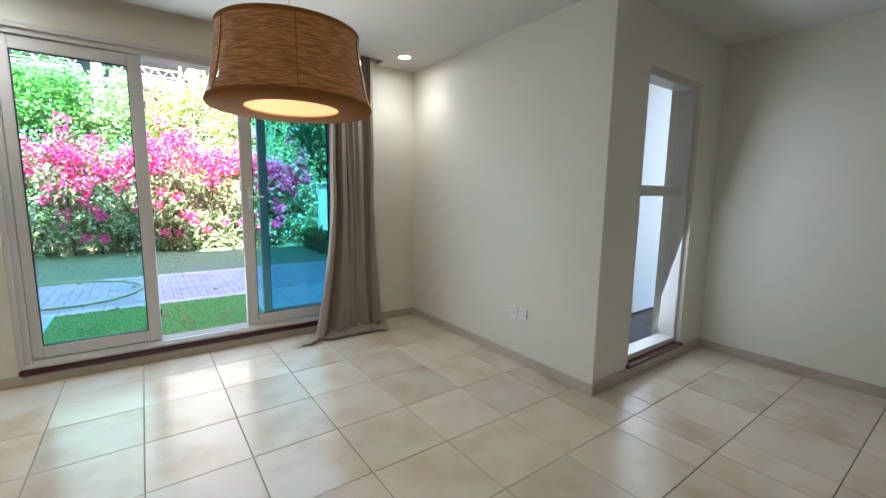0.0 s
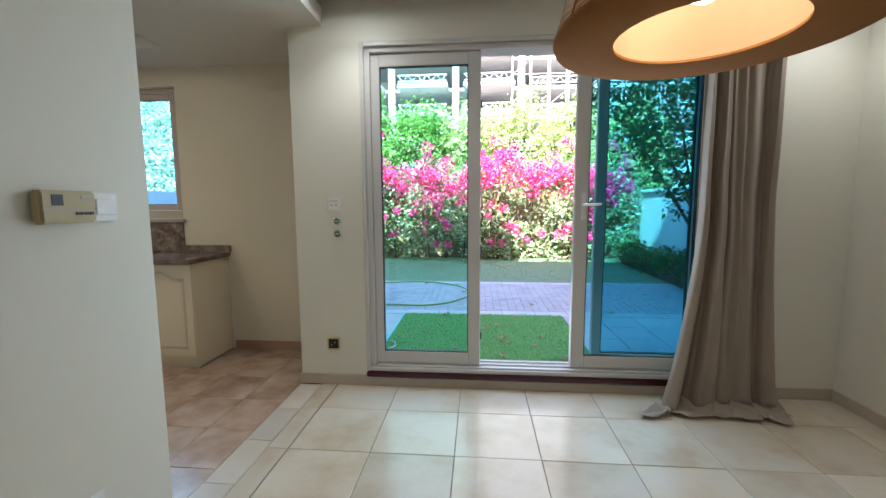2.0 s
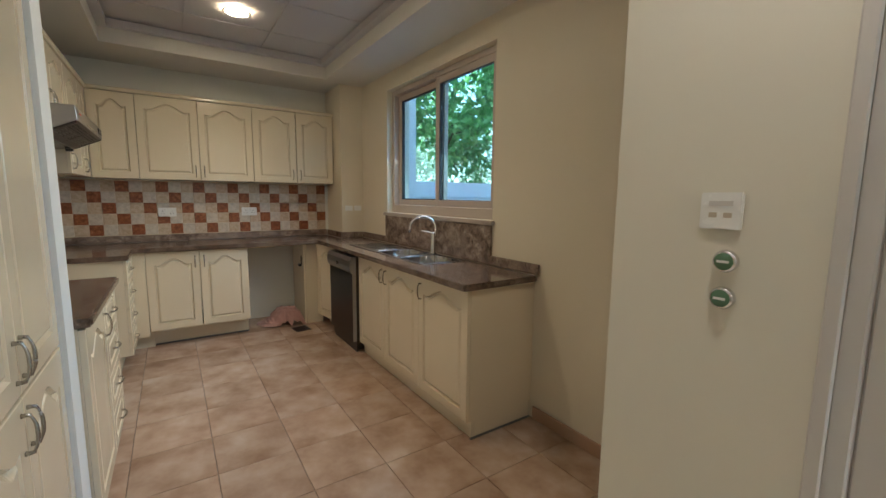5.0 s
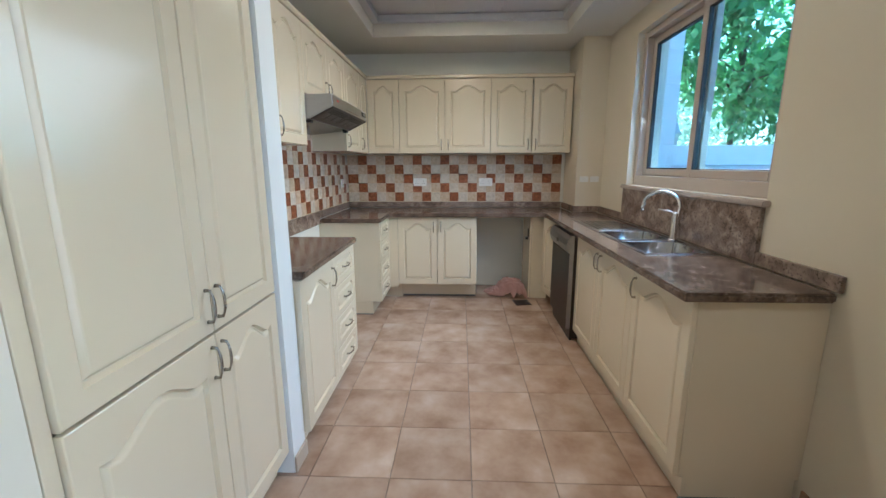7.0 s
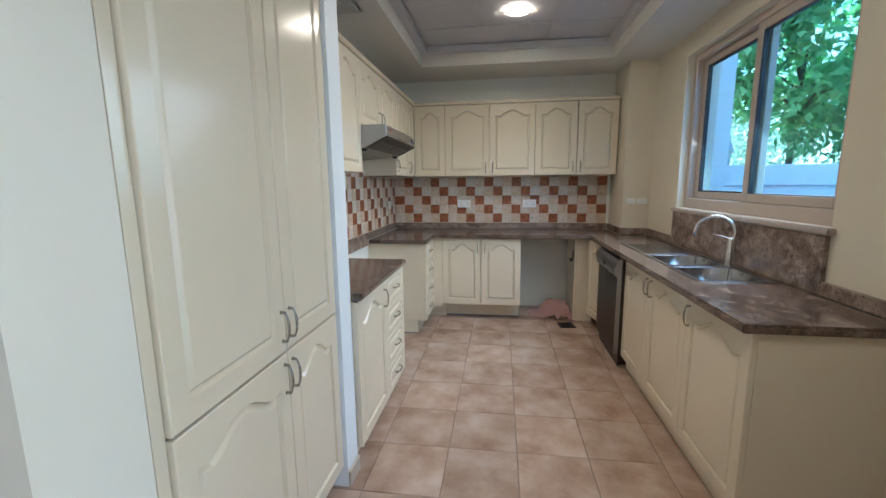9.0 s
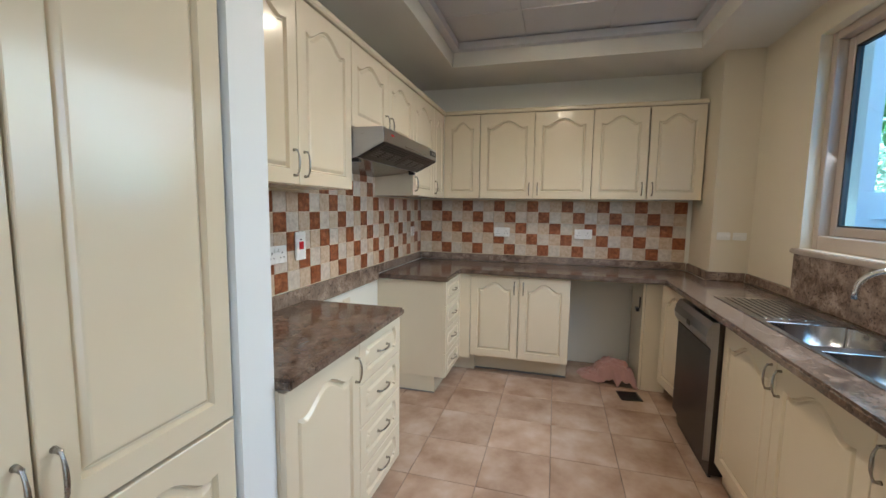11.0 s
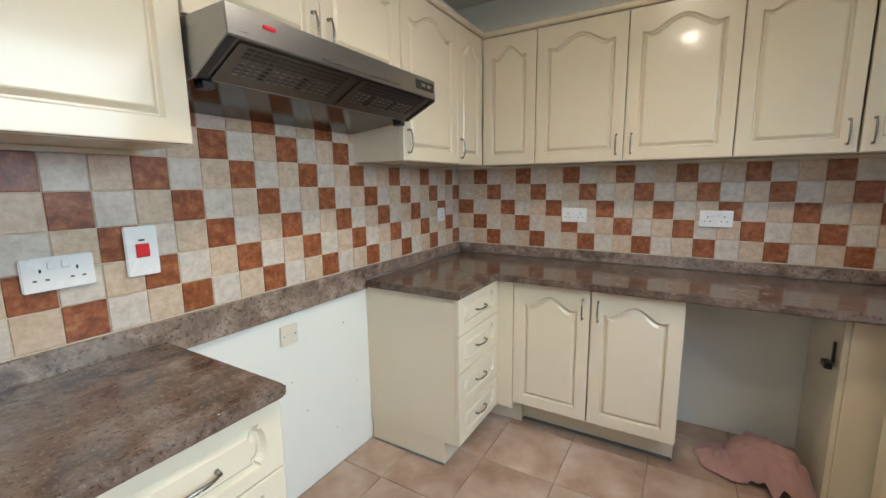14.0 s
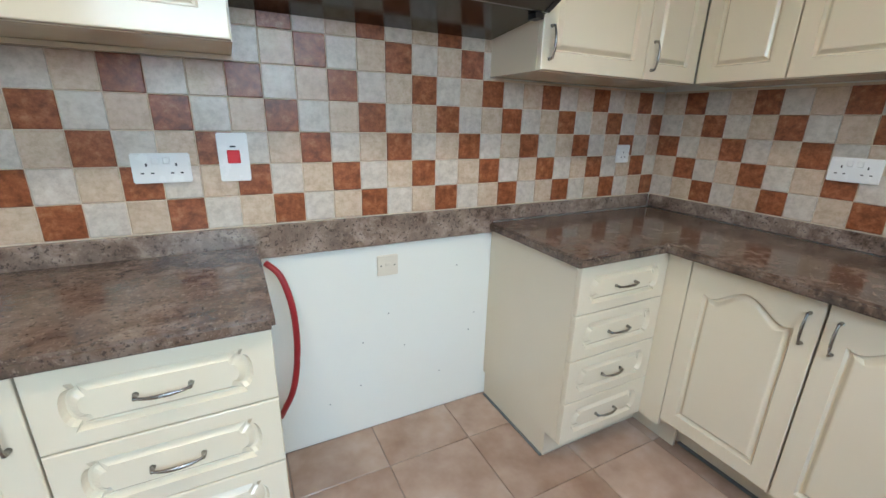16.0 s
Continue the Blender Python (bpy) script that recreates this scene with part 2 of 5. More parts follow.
def glass(name, tint, gloss=0.06):
    m = bpy.data.materials.new(name)
    m.use_nodes = True
    t = m.node_tree
    t.nodes.clear()
    out = t.nodes.new("ShaderNodeOutputMaterial")
    tr = t.nodes.new("ShaderNodeBsdfTransparent")
    tr.inputs[0].default_value = (*tint, 1)
    gl = t.nodes.new("ShaderNodeBsdfGlossy")
    gl.inputs["Roughness"].default_value = 0.02
    lw = t.nodes.new("ShaderNodeLayerWeight")
    lw.inputs["Blend"].default_value = 0.5
    pw = t.nodes.new("ShaderNodeMath")
    pw.operation = "POWER"
    pw.inputs[1].default_value = 4.0
    t.links.new(lw.outputs["Facing"], pw.inputs[0])
    fr = t.nodes.new("ShaderNodeMath")
    fr.operation = "MULTIPLY_ADD"
    fr.inputs[1].default_value, fr.inputs[2].default_value = 0.8, 0.03
    t.links.new(pw.outputs[0], fr.inputs[0])
    mx = t.nodes.new("ShaderNodeMixShader")
    t.links.new(fr.outputs[0], mx.inputs[0])
    t.links.new(tr.outputs[0], mx.inputs[1])
    t.links.new(gl.outputs[0], mx.inputs[2])
    t.links.new(mx.outputs[0], out.inputs[0])
    return m


GLASS = glass("teal_tinted_glass", (0.74, 0.95, 0.95))
GLASS_PALE = glass("pale_blue_glass", (0.62, 0.84, 0.93))
GLASS_BLUE = glass("blue_tinted_glass", (0.55, 0.80, 0.86))


def emit(name, col, power):
    a = Mat(name, 0.5)
    a.color(col)
    a.b.inputs["Emission Color"].default_value = (*col, 1)
    a.b.inputs["Emission Strength"].default_value = power
    return a.m


LED = emit("lamp_glow", (1.0, 0.96, 0.88), 14)
LED_WARM = emit("warm_lamp_glow", (1.0, 0.86, 0.62), 14)


def leaf_mat(name, c1, c2, c3, trans=0.35):
    a = Mat(name, 0.55)
    c = a.ramp(a.island(), (0.0, c1), (0.55, c2), (1.0, c3))
    a.color(c)
    a.l(c, a.b.inputs["Base Color"])
    tl = a.n("BsdfTranslucent")
    a.l(c, tl.inputs[0])
    mx = a.n("MixShader")
    mx.inputs[0].default_value = trans
    a.l(a.b.outputs[0], mx.inputs[1])
    a.l(tl.outputs[0], mx.inputs[2])
    a.l(mx.outputs[0], a.t.nodes["Material Output"].inputs[0])
    return a.m


LEAF_YELLOW = leaf_mat("yellow_green_leaf", (0.28, 0.34, 0.10), (0.48, 0.54, 0.20), (0.64, 0.68, 0.34))
LEAF_GREEN = leaf_mat("green_leaf", (0.10, 0.22, 0.035), (0.19, 0.36, 0.07), (0.33, 0.50, 0.13))
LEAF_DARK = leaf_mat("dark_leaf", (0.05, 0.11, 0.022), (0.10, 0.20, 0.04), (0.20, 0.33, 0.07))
BRACT = leaf_mat("magenta_bract", (0.76, 0.02, 0.20), (0.93, 0.07, 0.33), (0.98, 0.28, 0.50))
BARK = plain("bark", (0.12, 0.085, 0.06), 0.9, var=0.4, bump=0.5)
FENCE_WOOD = plain("weathered_fence_wood", (0.34, 0.22, 0.12), 0.8, var=0.35)
BLOCK = floor_tile("paving_block", (0.36, 0.32, 0.34), (0.46, 0.41, 0.42), (0.54, 0.47, 0.46), 0.75)
KERB = floor_tile("pale_paving_slab", (0.50, 0.45, 0.43), (0.60, 0.54, 0.52), (0.64, 0.58, 0.54), 0.75)
SOIL = plain("dry_soil", (0.20, 0.15, 0.10), 0.95, var=0.4)
TURF = leaf_mat("green_turf", (0.23, 0.46, 0.12), (0.34, 0.62, 0.18), (0.46, 0.73, 0.27), 0.2)
TURF_BASE = plain("turf_backing", (0.16, 0.33, 0.09), 0.9, var=0.3)
TURF_FAR = plain("worn_turf", (0.24, 0.31, 0.17), 0.9, var=0.35)
CONCRETE = plain("raw_concrete", (0.50, 0.47, 0.45), 0.85, var=0.18)
SCAFF = plain("scaffold_tube", (0.50, 0.36, 0.33), 0.5, var=0.2)
PVC_KITCHEN = plain("beige_window_profile", (0.50, 0.42, 0.355), 0.35)
WHITE_METAL = plain("white_metal", (0.75, 0.75, 0.73), 0.4)
RUBBER_YEL = plain("yellow_green_hose", (0.45, 0.50, 0.20), 0.45)
RUBBER_RED = plain("red_rubber_hose", (0.30, 0.015, 0.02), 0.35)

# ---- mesh helpers ----


def link(name, bm, mat, parent=None, label="", smooth=False):
    me = bpy.data.meshes.new(name)
    if smooth:
        for f in bm.faces:
            f.smooth = True
    bm.to_mesh(me)
    bm.free()
    for m in (mat if isinstance(mat, (list, tuple)) else [mat]):
        me.materials.append(m)
    ob = new(name, me)
    if parent is not None:
        ob.parent = parent
    if label:
        ob["label"] = label
    return ob


part = link


def box(bm, x0, x1, y0, y1, z0, z1, mi=0):
    c = [bm.verts.new((x, y, z)) for x in (x0, x1) for y in (y0, y1) for z in (z0, z1)]
    fs = []
    for a, b, d, e in ((0, 1, 3, 2), (4, 6, 7, 5), (0, 4, 5, 1), (2, 3, 7, 6), (0, 2, 6, 4), (1, 5, 7, 3)):
        f = bm.faces.new((c[a], c[b], c[d], c[e]))
        f.material_index = mi
        fs.append(f)
    return c


def boxes(*bs, bevel=0.0, seg=1):
    bm = bmesh.new()
    for b in bs:
        box(bm, *b)
    bmesh.ops.recalc_face_normals(bm, faces=bm.faces)
    if bevel:
        bmesh.ops.bevel(bm, geom=bm.edges[:], offset=bevel, segments=seg, affect="EDGES", clamp_overlap=True)
    return bm


def thing(name, label, category, m=None, group=""):
    e = new(name)
    e.empty_display_size = 0.1
    if m is not None:
        e.matrix_world = m
    return tagged(e, label, category, group)


def tube(bm, pts, r, n=8, caps=True):
    """A round bar along the points; r may be one radius or one for each point."""
    pts = [Vector(p) for p in pts]
    rs = r if isinstance(r, (list, tuple)) else [r] * len(pts)
    rings, up = [], Vector((0, 0, 1))
    for i, p in enumerate(pts):
        d = (pts[min(i + 1, len(pts) - 1)] - pts[max(i - 1, 0)]).normalized()
        a = d.cross(up)
        if a.length < 0.1:
            a = d.cross(Vector((0, 1, 0.01)))
        a.normalize()
        b = d.cross(a)
        if rings and a.dot(lasta) < 0:
            a, b = -a, -b
        lasta = a
        rings.append([bm.verts.new(p + (a * math.cos(t) + b * math.sin(t)) * rs[i]) for t in [2 * math.pi * k / n for k in range(n)]])
    for q, w in zip(rings, rings[1:]):
        for k in range(n):
            bm.faces.new((q[k], q[(k + 1) % n], w[(k + 1) % n], w[k]))
    if caps:
        bm.faces.new(rings[0][::-1])
        bm.faces.new(rings[-1])


def lathe(bm, prof, n=24, c=(0, 0, 0)):
    """A turned shape from (radius, height) pairs."""
    rings = []
    for r, z in prof:
        rings.append([bm.verts.new((c[0] + r * math.cos(2 * math.pi * k / n), c[1] + r * math.sin(2 * math.pi * k / n), c[2] + z)) for k in range(n)])
    for q, w in zip(rings, rings[1:]):
        for k in range(n):
            bm.faces.new((q[k], q[(k + 1) % n], w[(k + 1) % n], w[k]))
    return rings


def cells(xs, ys, inside, z0, z1, bevel=0.0, seg=2):
    """A flat slab made of the cells of a grid for which inside(i, j) holds."""
    bm = bmesh.new()
    v = {}

    def vert(i, j, z):
        if (i, j, z) not in v:
            v[i, j, z] = bm.verts.new((xs[i], ys[j], z))
        return v[i, j, z]
    nx, ny = len(xs) - 1, len(ys) - 1
    on = lambda i, j: 0 <= i < nx and 0 <= j < ny and inside(i, j)
    for i in range(nx):
        for j in range(ny):
            if not on(i, j):
                continue
            bm.faces.new([vert(a, b, z1) for a, b in ((i, j), (i + 1, j), (i + 1, j + 1), (i, j + 1))])
            bm.faces.new([vert(a, b, z0) for a, b in ((i, j), (i, j + 1), (i + 1, j + 1), (i + 1, j))])
            for (a, b), (c, d), (p, q) in (((i, j), (i + 1, j), (i, j - 1)), ((i + 1, j), (i + 1, j + 1), (i + 1, j)), ((i + 1, j + 1), (i, j + 1), (i, j + 1)), ((i, j + 1), (i, j), (i - 1, j))):
                if not on(p, q):
                    bm.faces.new((vert(a, b, z0), vert(c, d, z0), vert(c, d, z1), vert(a, b, z1)))
    bmesh.ops.dissolve_limit(bm, angle_limit=0.01, verts=bm.verts[:], edges=bm.edges[:])
    if bevel:
        es = [e for e in bm.edges if len(e.link_faces) == 2 and e.calc_face_angle() > 0.5]
        bmesh.ops.bevel(bm, geom=es, offset=bevel, segments=seg, affect="EDGES", clamp_overlap=True)
    return bm

# ---- the large structure ----
X_PART = -1.26          # east face of the partition
X_PIER = -1.395          # west end of the garden wall
Y_DOOR, Y_KIT = 4.80, 5.47
X_EAST, Y_ALC = 2.245, 2.49
Y_SOUTH, X_WEST = 2.84, -5.43
Z_LIV, Z_KIT, Z_TRAY = 2.61, 2.50, 2.66
WT = 0.24               # thickness of outer walls
DX0, DX1, DZ0, DZ1 = -0.88, 1.44, 0.11, 2.36      # garden door opening
WX0, WX1, WZ0, WZ1 = -4.34, -2.75, 1.19, 2.34     # kitchen window opening
Y_BACK = -1.6


def wall(name, bs, mat):
    return tagged(link(name, boxes(*bs), mat), kind="structure")


HT = 3.1
wall("wall_north", [(X_PIER, DX0, Y_DOOR, Y_DOOR + WT, 0, HT), (DX1, X_EAST + WT, Y_DOOR, Y_DOOR + WT, 0, HT), (DX0, DX1, Y_DOOR, Y_DOOR + WT, DZ1, HT), (DX0, DX1, Y_DOOR, Y_DOOR + WT, -0.2, 0.07)], WALL)
wall("wall_pier_return", [(X_PIER, X_PIER + WT, Y_DOOR + WT, Y_KIT + WT, 0, HT)], WALL_KITCHEN)
wall("wall_kitchen_north", [(X_WEST - WT, WX0, Y_KIT, Y_KIT + WT, 0, HT), (WX1, X_PIER, Y_KIT, Y_KIT + WT, 0, HT), (WX0, WX1, Y_KIT, Y_KIT + WT, 0, WZ0), (WX0, WX1, Y_KIT, Y_KIT + WT, WZ1, HT)], WALL_KITCHEN)
wall("wall_pillar", [(X_WEST, -4.95, 5.225, Y_KIT, 0, Z_TRAY)], WALL_KITCHEN)
wall("wall_kitchen_west", [(X_WEST - WT, X_WEST, Y_SOUTH - WT, Y_KIT, 0, HT)], NICHE)
wall("wall_kitchen_south", [(X_WEST, X_PART - 0.21, Y_SOUTH - WT, Y_SOUTH, 0, HT)], NICHE)
wall("wall_partition", [(X_PART - 0.21, X_PART, Y_BACK, 3.345, 0, HT)], WALL)
wall("wall_fin", [(-2.555, -2.425, Y_SOUTH, 3.372, 0, HT)], DAYLIT_WALL)
wall("wall_east", [(X_EAST, X_EAST + WT, Y_ALC + WT, Y_DOOR, 0, HT)], WALL)
AX0, AX1, AZ0, AZ1 = 2.68, 3.50, 0.12, 2.24
wall("wall_alcove_north", [(X_EAST, AX0, Y_ALC, Y_ALC + WT, 0, HT), (AX1, 4.14, Y_ALC, Y_ALC + WT, 0, HT), (AX0, AX1, Y_ALC, Y_ALC + WT, AZ1, HT), (AX0, AX1, Y_ALC, Y_ALC + WT, -0.2, 0.09)], WALL)
wall("wall_alcove_east", [(3.90, 4.14, Y_BACK, Y_ALC, 0, HT)], WALL)
wall("wall_south", [(X_PART - 0.21, 4.14, Y_BACK - WT, Y_BACK, 0, HT)], WALL)
# ceilings
_c = boxes((X_PART - 0.21, 4.14, Y_BACK, 4.66, Z_LIV, HT), (1.82, 4.14, 4.66, Y_DOOR, Z_LIV, HT), (-1.12, 1.82, 4.66, Y_DOOR, 2.95, HT))
tagged(link("ceiling", _c, CEIL), kind="structure")
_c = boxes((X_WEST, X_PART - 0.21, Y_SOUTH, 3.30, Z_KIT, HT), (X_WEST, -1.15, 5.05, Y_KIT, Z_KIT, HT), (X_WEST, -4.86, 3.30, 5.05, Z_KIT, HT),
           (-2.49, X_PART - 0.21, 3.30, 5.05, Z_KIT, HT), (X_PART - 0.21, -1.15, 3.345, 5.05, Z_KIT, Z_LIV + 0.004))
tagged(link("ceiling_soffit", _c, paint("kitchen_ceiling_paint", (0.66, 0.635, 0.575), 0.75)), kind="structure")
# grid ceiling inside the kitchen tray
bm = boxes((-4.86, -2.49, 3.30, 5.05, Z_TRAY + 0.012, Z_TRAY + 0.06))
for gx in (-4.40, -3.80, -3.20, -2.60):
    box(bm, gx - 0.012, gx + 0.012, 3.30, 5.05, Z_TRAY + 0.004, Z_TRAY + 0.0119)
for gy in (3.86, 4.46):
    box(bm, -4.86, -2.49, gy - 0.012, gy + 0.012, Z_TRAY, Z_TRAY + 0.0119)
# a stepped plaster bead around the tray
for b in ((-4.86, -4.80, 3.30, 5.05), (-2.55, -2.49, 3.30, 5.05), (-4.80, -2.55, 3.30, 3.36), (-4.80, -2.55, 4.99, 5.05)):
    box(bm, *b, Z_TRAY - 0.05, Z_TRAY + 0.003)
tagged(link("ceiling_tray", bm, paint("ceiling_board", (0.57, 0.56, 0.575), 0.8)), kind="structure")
# sub-floor
tagged(link("floor", boxes((X_WEST - WT, 4.14, Y_BACK - WT, Y_DOOR, -0.2, -0.006), (X_WEST - WT, X_PIER + WT, Y_DOOR, Y_KIT + WT, -0.2, -0.006)), GROUT), kind="structure")

# unseen house mass above and around, its height set to shade the garden
tagged(link("house_body", boxes((-9.0, 6.5, -7.0, Y_DOOR, HT, 8.6), (-9.0, X_PIER + WT, Y_DOOR, Y_KIT + WT, HT, 8.6), (-9.0, X_WEST - WT, -7.0, Y_KIT + WT, -0.05, HT), (4.14, 6.5, -7.0, 1.6, -0.05, HT),
                                (X_WEST - WT, 4.14, -7.0, Y_BACK - WT, -0.05, HT)), WHITE_WALL), kind="structure")

# skirting
def skirting(name, bs, mat=SKIRT):
    return tagged(link(name, boxes(*bs, bevel=0.003), mat), kind="structure")


SK, SD = 0.078, 0.012
skirting("baseboard_north", [(X_PIER - SD, DX0 - 0.002, Y_DOOR - SD, Y_DOOR - 0.0003, 0, SK), (DX0, DX1, Y_DOOR - SD, Y_DOOR - 0.0003, 0, 0.064), (DX1 + 0.002, X_EAST - SD, Y_DOOR - SD, Y_DOOR - 0.0003, 0, SK)])
skirting("baseboard_pier", [(X_PIER - SD, X_PIER - 0.0003, Y_DOOR, Y_KIT - SD, 0, SK)])
skirting("baseboard_east", [(X_EAST - SD, X_EAST - 0.0003, Y_ALC - SD, Y_DOOR, 0, SK)])
skirting("baseboard_alcove", [(X_EAST, 3.888, Y_ALC - SD, Y_ALC - 0.0003, 0, 0.086), (3.888, 3.8997, Y_BACK, Y_ALC, 0, SK)])
skirting("baseboard_partition", [(X_PART + 0.0003, X_PART + SD, Y_BACK, 3.345 + SD, 0, SK), (X_PART - 0.21, X_PART - 0.0003, 3.3453, 3.345 + SD, 0, SK)])
skirting("baseboard_fin", [(-2.555, -2.425, 3.3723, 3.384, 0, SK)])
skirting("baseboard_kitchen", [(-2.32, X_PIER - SD, Y_KIT - SD, Y_KIT - 0.0003, 0, SK)], SKIRT_KITCHEN)


# ---- garden door ----
def frame_bm(x0, x1, z0, z1, y0, y1, w, bevel=0.004, wb=None, wt=None):
    wb, wt = wb or w, wt or w
    return boxes((x0, x0 + w, y0, y1, z0, z1), (x1 - w, x1, y0, y1, z0, z1), (x0 + w, x1 - w, y0, y1, z0, z0 + wb), (x0 + w, x1 - w, y0, y1, z1 - wt, z1), bevel=bevel)


door = tagged(new("window_door"), "white-grey sliding garden door, its middle standing open", "door", kind="structure")
part("outer_trim", frame_bm(DX0 - 0.025, DX1 + 0.025, DZ0, DZ1 + 0.025, Y_DOOR - 0.012, Y_DOOR - 0.001, 0.03), PVC, door)
part("door_frame", frame_bm(DX0, DX1, DZ0, DZ1, Y_DOOR + 0.01, Y_DOOR + 0.17, 0.04), PVC, door)
part("track", boxes((DX0 + 0.04, DX1 - 0.04, Y_DOOR + 0.045, Y_DOOR + 0.05, DZ0 + 0.04, DZ0 + 0.052), (DX0 + 0.04, DX1 - 0.04, Y_DOOR + 0.105, Y_DOOR + 0.11, DZ0 + 0.04, DZ0 + 0.052)), WHITE_METAL, door)


def leaf(name, x0, x1, y, glassmat, wl=0.075, wr=0.075):
    z0, z1 = DZ0 + 0.053, DZ1 - 0.042
    lf = part(name, boxes((x0, x0 + wl, y, y + 0.045, z0, z1), (x1 - wr, x1, y, y + 0.045, z0, z1), (x0 + wl, x1 - wr, y, y + 0.045, z0, z0 + 0.085), (x0 + wl, x1 - wr, y, y + 0.045, z1 - 0.085, z1), bevel=0.005), PVC, door)
    gx0, gx1, gz0, gz1 = x0 + wl, x1 - wr, z0 + 0.085, z1 - 0.085
    part("seal", boxes((gx0, gx0 + 0.006, y + 0.004, y + 0.03, gz0, gz1), (gx1 - 0.006, gx1, y + 0.004, y + 0.03, gz0, gz1), (gx0 + 0.006, gx1 - 0.006, y + 0.004, y + 0.03, gz0, gz0 + 0.006), (gx0 + 0.006, gx1 - 0.006, y + 0.004, y + 0.03, gz1 - 0.006, gz1)), DARKSEAL, lf)
    g = part("pane", boxes((gx0 + 0.006, gx1 - 0.006, y + 0.018, y + 0.022, gz0 + 0.006, gz1 - 0.006)), glassmat, lf, "tinted glass pane")
    g.visible_shadow = False
    return lf


leaf_a = leaf("sliding_leaf", DX0 + 0.04, -0.09, Y_DOOR + 0.03, GLASS, 0.06, 0.085)
leaf_b = leaf("sliding_leaf", 0.54, DX1 - 0.04, Y_DOOR + 0.03, GLASS_BLUE, 0.09, 0.07)
leaf_c = leaf("sliding_leaf", 0.695, DX1 - 0.042, Y_DOOR + 0.092, GLASS_BLUE, 0.065, 0.07)
bm = boxes((0.585, 0.615, Y_DOOR + 0.022, Y_DOOR + 0.0295, 1.20, 1.38), bevel=0.003)
tube(bm, [(0.60, Y_DOOR + 0.022, 1.30), (0.60, Y_DOOR - 0.02, 1.30), (0.615, Y_DOOR - 0.028, 1.30), (0.70, Y_DOOR - 0.028, 1.303)], 0.008)
part("door_handle", bm, WHITE_METAL, leaf_b, "white lever handle")
for zc in (0.35, 1.15, 1.95):
    part("latch", boxes((-0.0895, -0.081, Y_DOOR + 0.04, Y_DOOR + 0.06, zc, zc + 0.05)), BLACK, leaf_a)
tagged(link("door_threshold", boxes((DX0 - 0.025, DX1 + 0.025, Y_DOOR - 0.03, Y_DOOR + 0.2, 0.071, 0.108), bevel=0.008, seg=2), MAROON), kind="structure")

# ---- kitchen window ----
win = tagged(new("window_kitchen"), "two-part sliding kitchen window in a cream frame", "window", kind="structure")
part("window_frame", frame_bm(WX0, WX1, WZ0, WZ1, Y_KIT + 0.055, Y_KIT + 0.15, 0.045, wb=0.075), PVC_KITCHEN, win)
for k, (x0, x1, y, dark) in enumerate(((WX0 + 0.046, -3.50, Y_KIT + 0.105, True), (-3.56, WX1 - 0.046, Y_KIT + 0.06, False))):
    z0, z1 = WZ0 + 0.077, WZ1 - 0.046
    sash = part("sash", frame_bm(x0, x1, z0, z1, y, y + 0.04, 0.05, 0.004), PVC_KITCHEN, win)
    part("seal", frame_bm(x0 + 0.05, x1 - 0.05, z0 + 0.05, z1 - 0.05, y + 0.006, y + 0.034, 0.009 if dark else 0.004, 0), DARKSEAL, sash)
    g = part("pane", boxes((x0 + 0.056, x1 - 0.056, y + 0.018, y + 0.022, z0 + 0.056, z1 - 0.056)), GLASS_PALE, sash)
    g.visible_shadow = False
tagged(link("window_sill", boxes((WX0 - 0.03, WX1 + 0.03, Y_KIT - 0.035, Y_KIT + 0.054, WZ0 - 0.03, WZ0 - 0.001), bevel=0.006, seg=2), plain("sill_stone", (0.50, 0.42, 0.36), 0.2, var=0.3)), kind="structure")

# ---- side door of the alcove ----
side = tagged(new("door_side"), "narrow side doorway standing open to a bright yard", "door", kind="structure")
part("door_frame", frame_bm(AX0, AX1, AZ0, AZ1, Y_ALC + 0.03, Y_ALC + 0.16, 0.045), PVC, side)
part("mid_rail", boxes((AX0 + 0.046, AX1 - 0.046, Y_ALC + 0.08, Y_ALC + 0.12, 1.36, 1.44), bevel=0.004), PVC, side)
tagged(link("side_threshold", boxes((AX0 - 0.02, AX1 + 0.02, Y_ALC - 0.03, Y_ALC + 0.2, 0.091, 0.119), bevel=0.006), MAROON), kind="structure")
tagged(link("side_yard_wall", boxes((2.50, 6.2, 3.5, 3.7, -0.05, 4.5)), WHITE_WALL), kind="structure")

# ---- kitchen cabinets ----
_cache = {}


def crown(u):
    """Height of the arched panel top, 0 at its shoulders and 1 at its crown."""
    u = abs(u)
    return 0.12 * (u - 0.80) / 0.20 if u > 0.80 else (0.5 + 0.5 * math.cos(math.pi * u / 0.80)) ** 0.78


